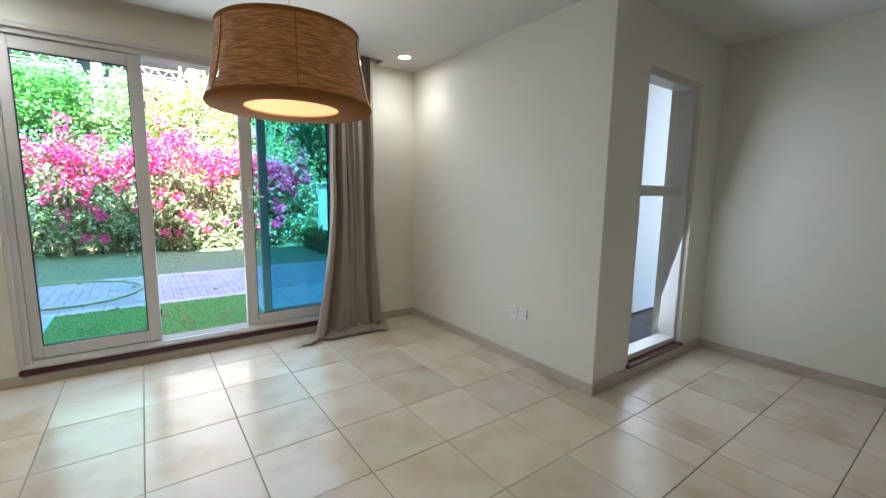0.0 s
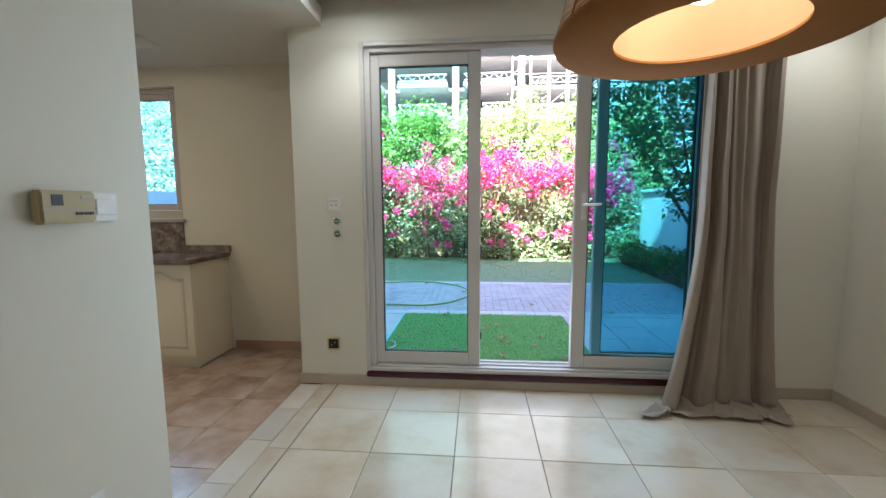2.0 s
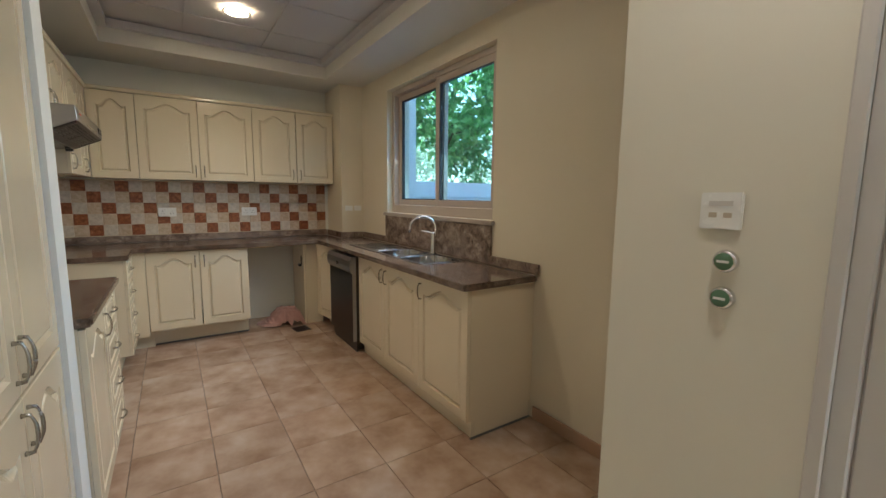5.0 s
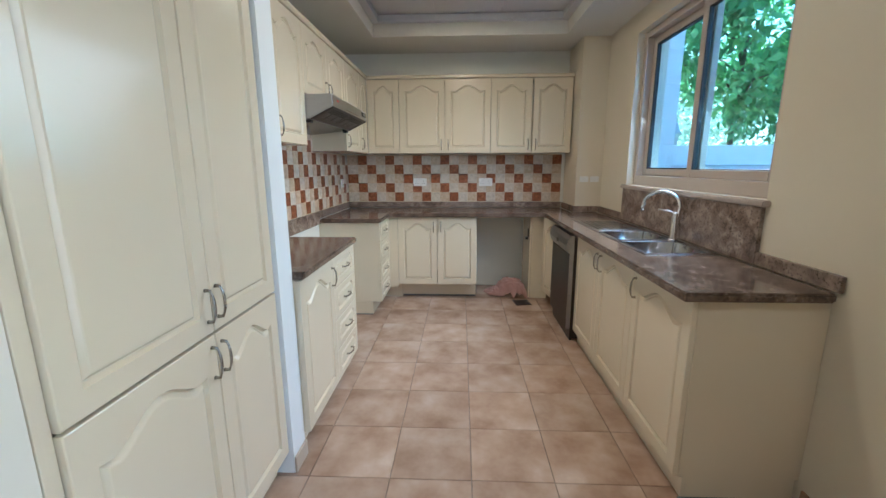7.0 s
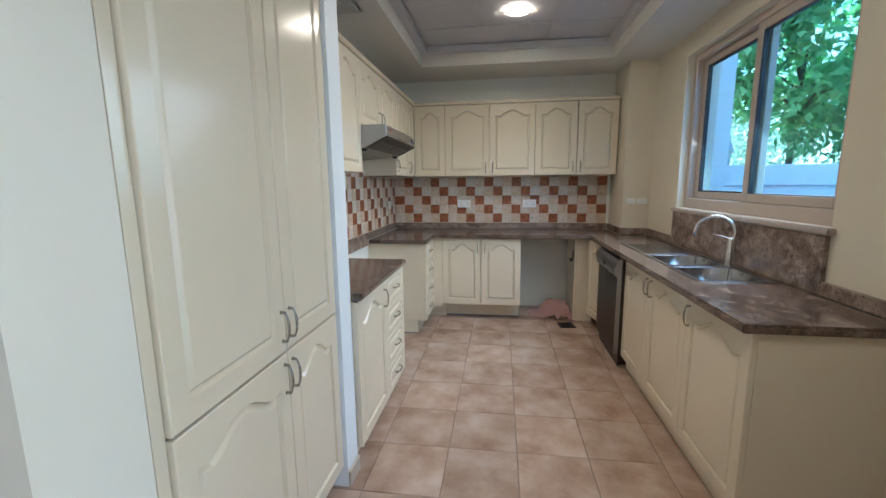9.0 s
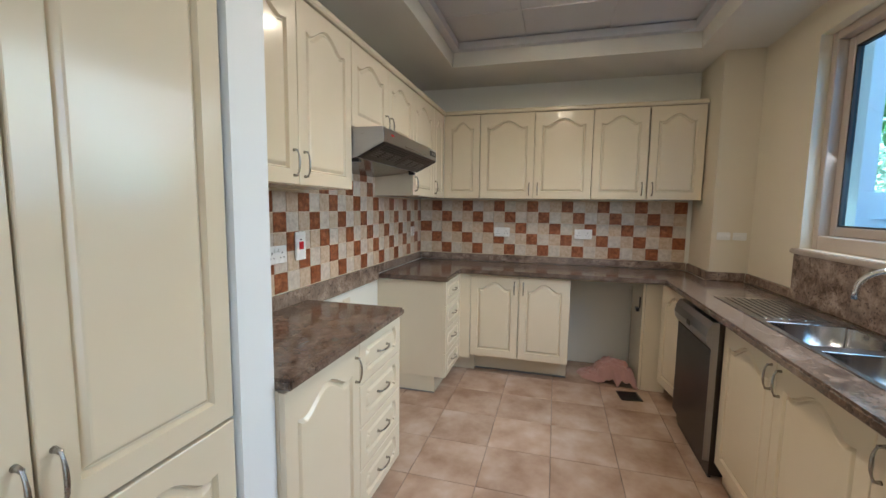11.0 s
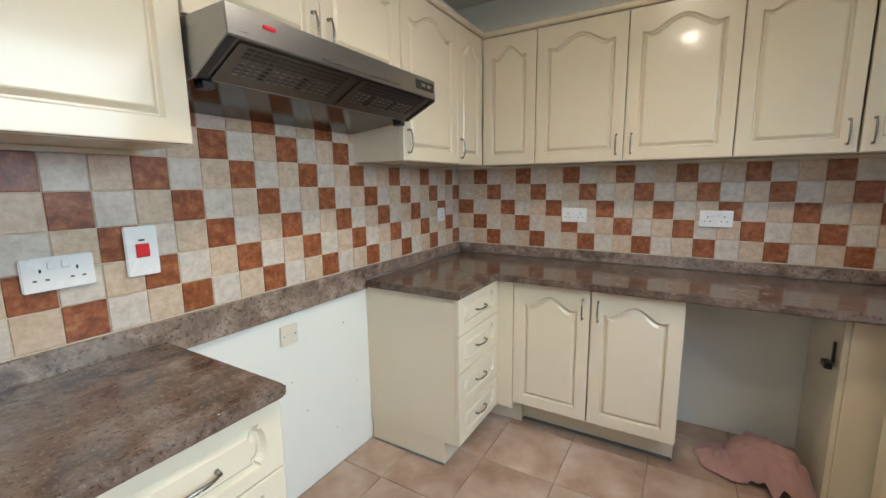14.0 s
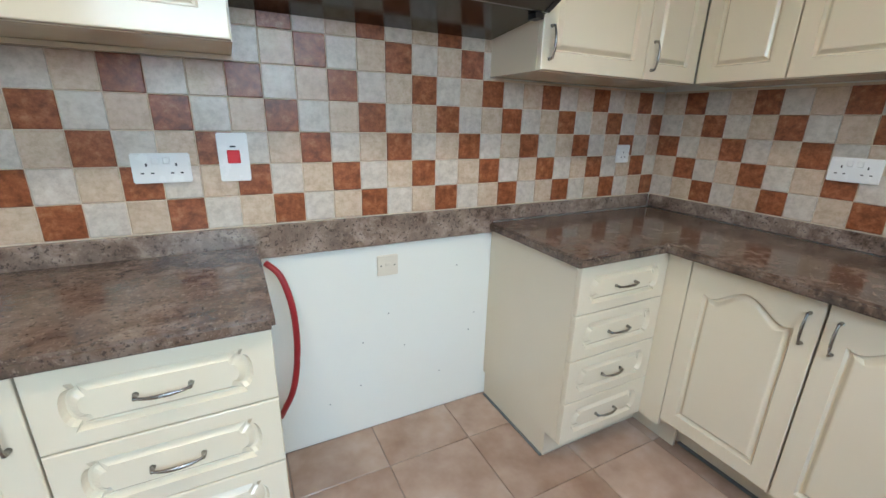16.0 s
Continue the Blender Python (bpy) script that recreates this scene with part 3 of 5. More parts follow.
def outline(w, h, style, i):
    m = 0.058 if w > 0.25 else 0.045
    if style == "drawer":
        m = 0.036
    x0, x1, z0, z1 = m + i, w - m - i, m + i, h - m - i
    n = 20
    if style == "drawer":
        # straight long sides, sharp corners and a rounded ear at each end
        x0, x1 = 0.062 + i, w - 0.062 - i
        hh, ear = (z1 - z0) / 2, max(0.022 - i * 0.3, 0.006)
        zc, pts = (z0 + z1) / 2, []
        for sx, xe in ((-1, x0), (1, x1)):
            cut = sx * -0.45 * i
            side = [(xe + cut, zc - sx * -hh)] + [(xe - sx * 0.006 + sx * ear * math.sin(math.pi * k / 8) ** 0.8, zc + sx * (hh - 0.012) * math.cos(math.pi * k / 8)) for k in range(9)] + [(xe + cut, zc - sx * hh)]
            pts += side[::-1]
        return pts
    drop = (0.060 if h > 0.5 else 0.048) if style == "arch" else 0.0
    pts = [(x0 + (x1 - x0) * k / 4, z0) for k in range(4)]
    pts += [(x1, z0 + (z1 - drop - z0) * k / 4) for k in range(4)]
    for k in range(n + 1):
        x = x1 - (x1 - x0) * k / n
        pts.append((x, z1 - drop * (1 - crown((x - w / 2) / ((x1 - x0) / 2)))))
    pts += [(x0, z0 + (z1 - drop - z0) * k / 4) for k in range(3, 0, -1)]
    return pts


def door_mesh(w, h, style, th=0.021):
    key = ("door", round(w, 3), round(h, 3), style)
    if key in _cache:
        return _cache[key]
    bm = bmesh.new()
    base = outline(w, h, style, 0)
    cx, cz = w / 2, h / 2
    hw = max(abs(p[0] - cx) for p in base)
    hh = max(abs(p[1] - cz) for p in base)

    def rim(i, y):
        ring = []
        for x, z in base:
            u, v = (x - cx) / hw, (z - cz) / hh
            s = max(abs(u), abs(v))
            ring.append(bm.verts.new((cx + u / s * (w / 2 - i), y, cz + v / s * (h / 2 - i))))
        return ring

    def inner(i, y):
        return [bm.verts.new((x, y, z)) for x, z in outline(w, h, style, i)]
    # the four corners of the slab stay sharp: the outer rims are squared by a snap
    rings = [rim(0, 0), rim(0, -th + 0.003), rim(0.001, -th + 0.001), rim(0.003, -th)]
    for i, (r, ins) in enumerate(zip(rings, (0, 0, 0.001, 0.003))):
        for sx in (-1, 1):
            for sz in (-1, 1):
                c = Vector((cx + sx * (w / 2 - ins), 0, cz + sz * (h / 2 - ins)))
                v = min(r, key=lambda q: (q.co.x - c.x) ** 2 + (q.co.z - c.z) ** 2)
                v.co.x, v.co.z = c.x, c.z
    deep = 0.0135
    rings += [inner(0, -th), inner(0.003, -th + deep * 0.55), inner(0.006, -th + deep), inner(0.010, -th + deep)]
    rings += [inner(0.021, -th + 0.0025), inner(0.025 if style != "drawer" else 0.022, -th + 0.001)]
    for a, b in zip(rings, rings[1:]):
        for k in range(len(a)):
            bm.faces.new((a[k], b[k], b[(k + 1) % len(a)], a[(k + 1) % len(a)]))
    bm.faces.new(rings[-1])
    bm.faces.new(rings[0][::-1])
    bmesh.ops.recalc_face_normals(bm, faces=bm.faces)
    me = bpy.data.meshes.new("cabinet_door")
    bm.to_mesh(me)
    bm.free()
    me.materials.append(CAB)
    _cache[key] = me
    return me


def handle_mesh():
    if "handle" not in _cache:
        bm = bmesh.new()
        L, out = 0.049, 0.024
        pts, rad = [(0, 0.0, -L), (0, -0.010, -L)], [0.0066, 0.0048]
        for k in range(25):
            q = -1 + k / 12
            pts.append((0, -0.016 - (out - 0.014) * (1 - abs(q) ** 2.6), L * 0.97 * q))
            bead = 0.0006 * (k % 2) if abs(q) < 0.45 else 0.0
            rad.append(0.0052 if abs(q) > 0.97 else 0.0029 + 0.0014 * (1 - q * q) + bead)
        pts += [(0, -0.010, L), (0, 0, L)]
        tube(bm, pts, rad + [0.0048, 0.0066], 8)
        for f in bm.faces:
            f.smooth = True
        me = bpy.data.meshes.new("handle")
        bm.to_mesh(me)
        bm.free()
        me.materials.append(PEWTER)
        _cache["handle"] = me
    return _cache["handle"]


def cabinet(name, label, m, w, d, z0, z1, fronts, plinth=0.0, group="", bottom=True):
    """One unit: local x along its front, front towards -y, wall at y = 0. fronts: (x, z, width, height, style, handle, open degrees)."""
    t = thing(name, label, "cabinet", m, group)
    y = -d
    for nm, q in (("side_panel", (0.001, 0.017, y, -0.002, z0, z1)), ("side_panel", (w - 0.017, w - 0.001, y, -0.002, z0, z1)), ("base_panel", (0.017, w - 0.017, y, -0.002, z0, z0 + 0.016)),
                  ("top_panel", (0.017, w - 0.017, y, -0.002, z1 - 0.016, z1)), ("back_panel", (0.017, w - 0.017, -0.012, -0.002, z0 + 0.016, z1 - 0.016))):
        if not (name == "sink_cabinet" and nm == "top_panel"):
            part(nm, boxes(q), CAB, t)
    if plinth:
        part("plinth", boxes((0.006, w - 0.006, y + plinth, y + plinth + 0.016, 0.0, z0 - 0.003), (w - 0.022, w - 0.006, y + plinth + 0.016, -0.01, 0, z0 - 0.003), (0.006, 0.022, y + plinth + 0.016, -0.01, 0, z0 - 0.003), bevel=0.001), CAB, t)
    for x, z, fw, fh, style, hp, *rest in fronts:
        g = 0.002
        f = new("drawer_front" if style == "drawer" else "door", door_mesh(fw - 2 * g, fh - 2 * g, style))
        f.parent = t
        ang = rest[0] if rest else 0.0
        if ang:      # hinged on its far side
            f.matrix_basis = pose(x + fw - g, y - 0.001, z + g, 0, 0, ang) @ pose(-(fw - 2 * g), 0, 0)
        else:
            f.matrix_basis = pose(x + g, y - 0.001, z + g)
        if hp:
            hx, hz, rot = hp
            h = new("handle", handle_mesh())
            h["label"] = "pewter bow handle"
            h.parent = f
            h.matrix_basis = pose(hx - g, -0.021, hz - g, 0, 90 if rot else 0, 0)
    return t


S180 = lambda x, y: pose(x, y, 0, 0, 0, 180)
W90 = lambda x, y: pose(x, y, 0, 0, 0, 90)
BT = 0.855
UZ0, UZ1 = 1.475, 2.20
UH = UZ1 - UZ0
uh = lambda side, w: ((w - 0.035) if side else 0.035, 0.085, 0)            # handle low on a wall unit
bh = lambda side, w, h: ((w - 0.035) if side else 0.035, h - 0.10, 0)      # handle high on a base unit

# tall larder unit in its niche
TW = 0.945
tall = cabinet("tall_cabinet", "tall glossy cream larder cabinet with four arched-panel doors", S180(-1.475, Y_SOUTH), TW, 0.495, 0.10, 2.30,
               [(0.036, 0.11, 0.493, 0.735, "arch", (0.468, 0.65, 0)), (0.531, 0.11, 0.412, 0.735, "arch", (0.024, 0.65, 0)),
                (0.036, 0.85, 0.493, 1.445, "arch", (0.468, 0.09, 0)), (0.531, 0.85, 0.412, 1.445, "arch", (0.024, 0.09, 0))], plinth=0.04)
part("side_filler", boxes((0.001, 0.034, -0.503, -0.4955, 0.10, 2.30), bevel=0.001), CAB, tall)
part("head_filler", boxes((0.0, TW, -0.494, -0.475, 2.302, 2.495)), CAB, tall)

# south run
A0 = -2.558
cabinet("base_cabinet", "cream base cabinet with one arched door under a granite worktop", S180(A0, Y_SOUTH), 0.472, 0.54, 0.11, BT, [(0, 0.11, 0.472, 0.742, "arch", bh(1, 0.472, 0.742))], 0.05)
dh = 0.186
cabinet("drawer_unit", "cream unit of four drawers with panelled fronts", S180(A0 - 0.472, Y_SOUTH), 0.437, 0.54, 0.11, BT,
        [(0, 0.11 + dh * k, 0.437, dh, "drawer", (0.218, dh * 0.5, 1)) for k in range(4)], 0.05, "drawer units")
cabinet("drawer_unit", "cream unit of four drawers with a plain side panel", S180(-4.425, Y_SOUTH), 0.452, 0.525, 0.125, BT,
        [(0, 0.125 + 0.1825 * k, 0.452, 0.1825, "drawer", (0.226, 0.09, 1)) for k in range(4)], 0.065, "drawer units")
filler = thing("corner_filler", "plain cream corner filler between two cabinet runs", "cabinet")
part("panel", boxes((-4.896, -4.8785, 3.344, 3.474, 0.125, BT), bevel=0.001), CAB, filler)
part("plinth", boxes((-4.99, -4.974, 3.28, 3.50, 0.0, 0.155), bevel=0.001), CAB, filler)
part("plinth", boxes((-4.973, -4.86, 3.284, 3.30, 0.0, 0.124), bevel=0.001), CAB, filler)

# west run
cabinet("base_cabinet", "cream double base cabinet with arched doors beside the appliance bay", W90(X_WEST, 3.475), 0.795, 0.53, 0.16, BT,
        [(0, 0.16, 0.395, 0.692, "arch", bh(1, 0.395, 0.692)), (0.397, 0.16, 0.395, 0.692, "arch", bh(0, 0.395, 0.692))], 0.12)
p = thing("bay_panel", "cream end panel and post beside the open appliance bay", "cabinet panel")
part("side_panel", boxes((X_WEST + 0.03, -4.95, 4.80, 4.818, 0.004, BT)), CAB, p)
part("post", boxes((-4.96, -4.935, 4.819, 4.985, 0.004, BT), bevel=0.002), CAB, p)

part("batten", boxes((-4.93, -4.905, 4.272, 4.52, 0.838, BT - 0.0005), (-4.93, -4.905, 4.545, 4.799, 0.842, BT - 0.0005), bevel=0.002), CAB, p)
part("bracket", boxes((-5.03, -5.015, 4.79, 4.7995, 0.63, 0.72), (-5.05, -4.99, 4.765, 4.7895, 0.61, 0.635), bevel=0.002), BLACK, p)

# north run under the window
cabinet("base_cabinet", "cream corner base cabinet with one arched door standing ajar", pose(-4.91, Y_KIT, 0), 0.42, 0.47, 0.11, BT, [(0.02, 0.11, 0.395, 0.742, "arch", None, 9)], 0.05)
cabinet("sink_cabinet", "cream sink cabinet with three arched doors and a plain end panel", pose(-3.88, Y_KIT, 0), 1.535, 0.475, 0.10, BT,
        [(0, 0.10, 0.50, 0.752, "arch", bh(1, 0.5, 0.752)), (0.50, 0.10, 0.505, 0.752, "arch", bh(0, 0.505, 0.752)), (1.005, 0.10, 0.528, 0.752, "arch", bh(0, 0.528, 0.752))], 0.02)

# wall units
UD = 0.285
cabinet("wall_cabinet", "cream double wall cabinet with arched doors over the worktop", S180(-2.558, Y_SOUTH), 0.907, UD, UZ0, UZ1,
        [(0, UZ0, 0.467, UH, "arch", uh(1, 0.467)), (0.467, UZ0, 0.438, UH, "arch", uh(0, 0.438))])
cabinet("wall_cabinet", "short cream double wall cabinet above the cooker hood", S180(-3.467, Y_SOUTH), 0.90, UD, 1.79, UZ1,
        [(0, 1.79, 0.45, UZ1 - 1.79, "arch", uh(1, 0.45)), (0.45, 1.79, 0.45, UZ1 - 1.79, "arch", uh(0, 0.45))])
cabinet("wall_cabinet", "cream double corner wall cabinet beside the cooker hood", S180(-4.369, Y_SOUTH), 0.815, UD, UZ0, UZ1,
        [(0, UZ0, 0.50, UH, "arch", uh(0, 0.5)), (0.50, UZ0, 0.312, UH, "arch", uh(0, 0.312))])
UWD = 0.225
cabinet("wall_cabinet", "narrow cream wall cabinet in the corner", W90(X_WEST, 3.147), 0.325, UWD, UZ0, UZ1, [(0, UZ0, 0.325, UH, "arch", None)])
cabinet("wall_cabinet", "cream double wall cabinet above the checked tiles", W90(X_WEST, 3.473), 0.93, UWD, UZ0, UZ1,
        [(0, UZ0, 0.465, UH, "arch", uh(1, 0.465)), (0.465, UZ0, 0.465, UH, "arch", uh(0, 0.465))])
cabinet("wall_cabinet", "cream double wall cabinet, one door standing slightly proud", W90(X_WEST, 4.404), 0.81, UWD, UZ0, UZ1,
        [(0, UZ0, 0.415, UH, "arch", uh(1, 0.415)), (0.42, UZ0, 0.39, UH, "arch", uh(0, 0.39), 0.4)])
corn = thing("cornice", "thin cream cornice strip along the tops of the wall cabinets", "moulding")
part("run", boxes((-5.165, -2.558, 3.12, 3.165, UZ1 + 0.002, UZ1 + 0.035), bevel=0.008), CAB, corn)
part("run", boxes((-5.21, -5.166, 3.12, 5.22, UZ1 + 0.002, UZ1 + 0.035), bevel=0.008), CAB, corn)
part("pelmet", boxes((-3.465, -2.558, 2.86, 2.875, UZ0 - 0.014, UZ0 - 0.001)), CAB, corn)

# ---- worktops ----
top = thing("worktop", "short polished brown granite worktop over the drawers", "worktop")
part("slab", cells([-3.475, -2.557], [Y_SOUTH + 0.022, 3.425], lambda i, j: True, BT + 0.002, 0.893, 0.009), GRANITE, top)
ub = thing("upstand", "speckled granite upstand running behind the worktops", "upstand")
part("strip", boxes((-4.42, -2.557, Y_SOUTH + 0.001, Y_SOUTH + 0.021, 0.845, 0.958), bevel=0.002), GRANITE_EDGE, ub)
part("strip", boxes((X_WEST + 0.022, -4.4205, Y_SOUTH + 0.001, Y_SOUTH + 0.021, 0.894, 0.958), bevel=0.002), GRANITE_EDGE, ub)
part("strip", boxes((X_WEST + 0.001, X_WEST + 0.021, Y_SOUTH + 0.022, 5.20, 0.894, 0.958), bevel=0.002), GRANITE_EDGE, ub)
part("strip", boxes((X_WEST + 0.022, -4.93, 5.203, 5.224, 0.894, 0.955), bevel=0.002), GRANITE_EDGE, ub)
part("strip", boxes((-4.949, -4.93, 5.2245, 5.449, 0.894, 0.955), bevel=0.002), GRANITE_EDGE, ub)
part("strip", boxes((-4.929, -4.35, 5.4495, 5.469, 0.894, 0.955), bevel=0.002), GRANITE_EDGE, ub)
part("strip", boxes((-2.745, -2.31, 5.4495, 5.469, 0.894, 0.955), bevel=0.002), GRANITE_EDGE, ub)
part("window_splash", boxes((-4.349, -2.746, 5.4495, 5.469, 0.894, WZ0 - 0.031), bevel=0.001), GRANITE_EDGE, ub)
xs = [X_WEST + 0.022, -4.83, -4.395, -4.27, -3.82, -3.74, -3.39, -3.33, -2.98, -2.305]
ys = [Y_SOUTH + 0.022, 3.405, 4.915, 5.075, 5.40, 5.202, 5.448]
ys = sorted(ys)


def in_u(i, j):
    x, y = (xs[i] + xs[i + 1]) / 2, (ys[j] + ys[j + 1]) / 2
    if x < -4.83:
        if x < -4.95 and y > 5.2:
            return False
        return True
    if y < 3.405:
        return x < -4.395
    if y > 4.915:
        hole = 5.075 < y < 5.40 and (-3.74 < x < -3.39 or -3.33 < x < -2.98)
        return not hole
    return False


xs = sorted(xs + [-4.952])
main = thing("worktop", "long polished brown granite worktop wrapping round two corners", "worktop")
part("slab", cells(xs, ys, in_u, BT + 0.002, 0.893, 0.008), GRANITE, main)

# ---- sink and tap ----
sink = thing("sink", "stainless steel inset sink with two bowls and a ribbed drainer", "sink")
sx = [-4.31, -3.755, -3.735, -3.395, -3.325, -2.985, -2.955]
sy = [5.055, 5.08, 5.395, 5.42]
part("rim", cells(sx, sy, lambda i, j: not (j == 1 and i in (2, 4)), 0.8935, 0.8975, 0.001, 1), STEEL_SINK, sink)
for bx0, bx1 in ((-3.735, -3.395), (-3.325, -2.985)):
    bm = bmesh.new()
    a = [bm.verts.new(p) for p in ((bx0, 5.08, 0.893), (bx1, 5.08, 0.893), (bx1, 5.395, 0.893), (bx0, 5.395, 0.893))]
    b = [bm.verts.new(p) for p in ((bx0 + 0.02, 5.10, 0.75), (bx1 - 0.02, 5.10, 0.75), (bx1 - 0.02, 5.375, 0.75), (bx0 + 0.02, 5.375, 0.75))]
    for k in range(4):
        bm.faces.new((a[k], b[k], b[(k + 1) % 4], a[(k + 1) % 4]))
    bm.faces.new(b)
    bmesh.ops.bevel(bm, geom=[e for e in bm.edges if not e.is_boundary], offset=0.02, segments=3, affect="EDGES")
    bowl = part("bowl", bm, STEEL_SINK, sink, smooth=True)
    bm = bmesh.new()
    lathe(bm, [(0.0005, 0.0), (0.03, 0.0), (0.036, 0.004), (0.037, 0.001)], 16, ((bx0 + bx1) / 2, 5.24, 0.7515))
    part("strainer", bm, CHROME, bowl, smooth=True)
part("drainer_ribs", boxes(*[(-4.27, -3.80, 5.10 + 0.032 * k, 5.108 + 0.032 * k, 0.8976, 0.9005) for k in range(9)], bevel=0.001), STEEL_SINK, sink)
tap = thing("kitchen_tap", "chrome swan-neck mixer tap behind the sink bowls", "tap", pose(-3.385, 5.405, 0.897) @ pose(0, 0, 0, 0, 0, -35))
bm = bmesh.new()
lathe(bm, [(0.001, 0), (0.028, 0), (0.028, 0.008), (0.019, 0.014), (0.019, 0.155), (0.014, 0.17), (0.001, 0.172)], 16)
part("tap_body", bm, CHROME, tap, smooth=True)
bm = bmesh.new()
pts = [(0, 0.0, 0.10), (0, 0.014, 0.13), (0, 0.018, 0.19)] + [(0, -0.082 + 0.102 * math.cos(a), 0.20 + 0.09 * math.sin(a)) for a in [math.pi * k / 14 for k in range(15)]] + [(0, -0.186, 0.168)]
tube(bm, pts, 0.0115, 10)
part("spout", bm, CHROME, tap, smooth=True)
bm = bmesh.new()
tube(bm, [(0, 0, 0.16), (-0.01, -0.04, 0.172), (-0.02, -0.10, 0.178)], [0.008, 0.006, 0.0075], 8)
part("lever", bm, CHROME, tap, smooth=True)

# grey sealant and dirt where the plinths meet the floor
sb = thing("sealant_line", "dirty grey sealant line at the foot of the cabinet plinths", "sealant")
SEAL = plain("dirty_sealant", (0.16, 0.165, 0.16), 0.7, var=0.5)
part("bead", boxes((-4.871, -4.431, 3.286, 3.3, 0.001, 0.010), bevel=0.003), SEAL, sb)
part("bead", boxes((-4.431, -4.419, 2.86, 3.3, 0.001, 0.008), bevel=0.002), SEAL, sb)
part("bead", boxes((-5.02, -5.004, 3.50, 4.262, 0.001, 0.012), bevel=0.003), SEAL, sb)
part("bead", boxes((-2.35, -2.335, 5.0, 5.46, 0.001, 0.007), bevel=0.002), SEAL, sb)

# ---- dishwasher ----
dwm = thing("dishwasher", "dark steel freestanding dishwasher under the worktop", "dishwasher", pose(-4.485, 4.925, 0))
part("case", boxes((0.0, 0.595, 0.03, 0.53, 0.02, 0.835), bevel=0.004), STEEL_DARK, dwm)
part("door", boxes((0.003, 0.592, 0.0, 0.028, 0.10, 0.69), bevel=0.006, seg=2), STEEL_DARK, dwm)
bm = bmesh.new()
prof = [(0.028, 0.692), (0.0, 0.692), (-0.022, 0.72), (-0.028, 0.755), (-0.018, 0.80), (0.0, 0.832), (0.028, 0.834)]
l0 = [bm.verts.new((0.003, y, z)) for y, z in prof]
l1 = [bm.verts.new((0.592, y, z)) for y, z in prof]
for k in range(len(prof)):
    bm.faces.new((l0[k], l1[k], l1[(k + 1) % len(prof)], l0[(k + 1) % len(prof)]))
bm.faces.new(l0[::-1])
bm.faces.new(l1)
panel = part("control_panel", bm, STEEL, dwm)
part("logo_plate", boxes((0.275, 0.325, -0.031, -0.0275, 0.742, 0.768)), BLACK, panel)
part("kick_plate", boxes((0.02, 0.575, 0.035, 0.05, 0.0, 0.095)), BLACK, dwm)
part("seal", boxes((0.59, 0.5945, -0.002, 0.029, 0.10, 0.83)), STEEL, dwm)

# ---- cooker hood ----
hood = thing("cooker_hood", "brushed steel cooker hood with slanted slotted filters", "cooker hood")
HX0, HX1 = -4.368, -3.468
bm = bmesh.new()
prof = [(2.845, 1.785), (2.845, 1.605), (3.168, 1.638), (3.318, 1.712), (3.312, 1.785)]
l0 = [bm.verts.new((HX0, y, z)) for y, z in prof]
l1 = [bm.verts.new((HX1, y, z)) for y, z in prof]
fs = [bm.faces.new((l0[k], l1[k], l1[(k + 1) % 5], l0[(k + 1) % 5])) for k in range(5)]
bm.faces.new(l0[::-1])
bm.faces.new(l1)
fs[1].material_index = 1
fs[2].material_index = 2
bmesh.ops.recalc_face_normals(bm, faces=bm.faces)
bmesh.ops.bevel(bm, geom=[e for e in bm.edges], offset=0.003, segments=1, affect="EDGES")
part("hood_body", bm, [STEEL, GREASE, HOOD_SLOT], hood)
slope = math.atan2(0.074, 0.150)
for ex in (HX1 - 0.022, HX0 + 0.001):
    bm = boxes((0, 0.021, 0.004, 0.162, -0.0045, -0.0005), bevel=0.001)
    bm.transform(Matrix.Translation((ex, 3.168, 1.638)) @ Matrix.Rotation(slope, 4, "X"))
    part("edge_trim", bm, BLACK, hood)
part("canopy_seam", boxes((HX0 + 0.25, HX0 + 0.62, 3.319, 3.3205, 1.722, 1.726)), STEEL_SINK, hood)
for fx in (HX0 + 0.04, HX0 + 0.465):
    bm = bmesh.new()
    m = Matrix.Translation((fx, 3.168, 1.638)) @ Matrix.Rotation(slope, 4, "X")
    box(bm, 0, 0.40, 0.012, 0.155, -0.0045, -0.0025)
    for r in range(3):            # three rows of open slots along the top
        for c in range(14):
            x, y = 0.03 + c * 0.0248, 0.148 - r * 0.015
            box(bm, x, x + 0.021, y - 0.010, y, -0.0052, -0.0044, 1)
    for r in range(4):            # rows of small pressed louvres below them
        for c in range(14):
            x, y = 0.03 + c * 0.0248, 0.098 - r * 0.015
            box(bm, x, x + 0.014, y - 0.004, y, -0.0075, -0.0044, 2 if c % 5 else 1)
    bm.transform(m)
    part("filter", bm, [HOOD_SLOT, BLACK, STEEL], hood, "slotted grease filter")
bm = boxes((HX0 + 0.02, HX0 + 0.14, 3.312, 3.3195, 1.735, 1.768), bevel=0.001)
cp = part("control_strip", bm, BLACK, hood)
part("button", boxes((HX0 + 0.045, HX0 + 0.07, 3.3196, 3.3215, 1.746, 1.757), (HX0 + 0.085, HX0 + 0.11, 3.3196, 3.3215, 1.746, 1.757)), STEEL, cp)
part("badge", boxes((HX1 - 0.135, HX1 - 0.095, 3.312, 3.3180, 1.750, 1.761), bevel=0.003, seg=2), REDP, hood)
for cx in (HX1 - 0.05, HX0 + 0.02):
    part("catch", boxes((cx, cx + 0.03, 3.13, 3.17, 1.618, 1.634)), BLACK, hood)


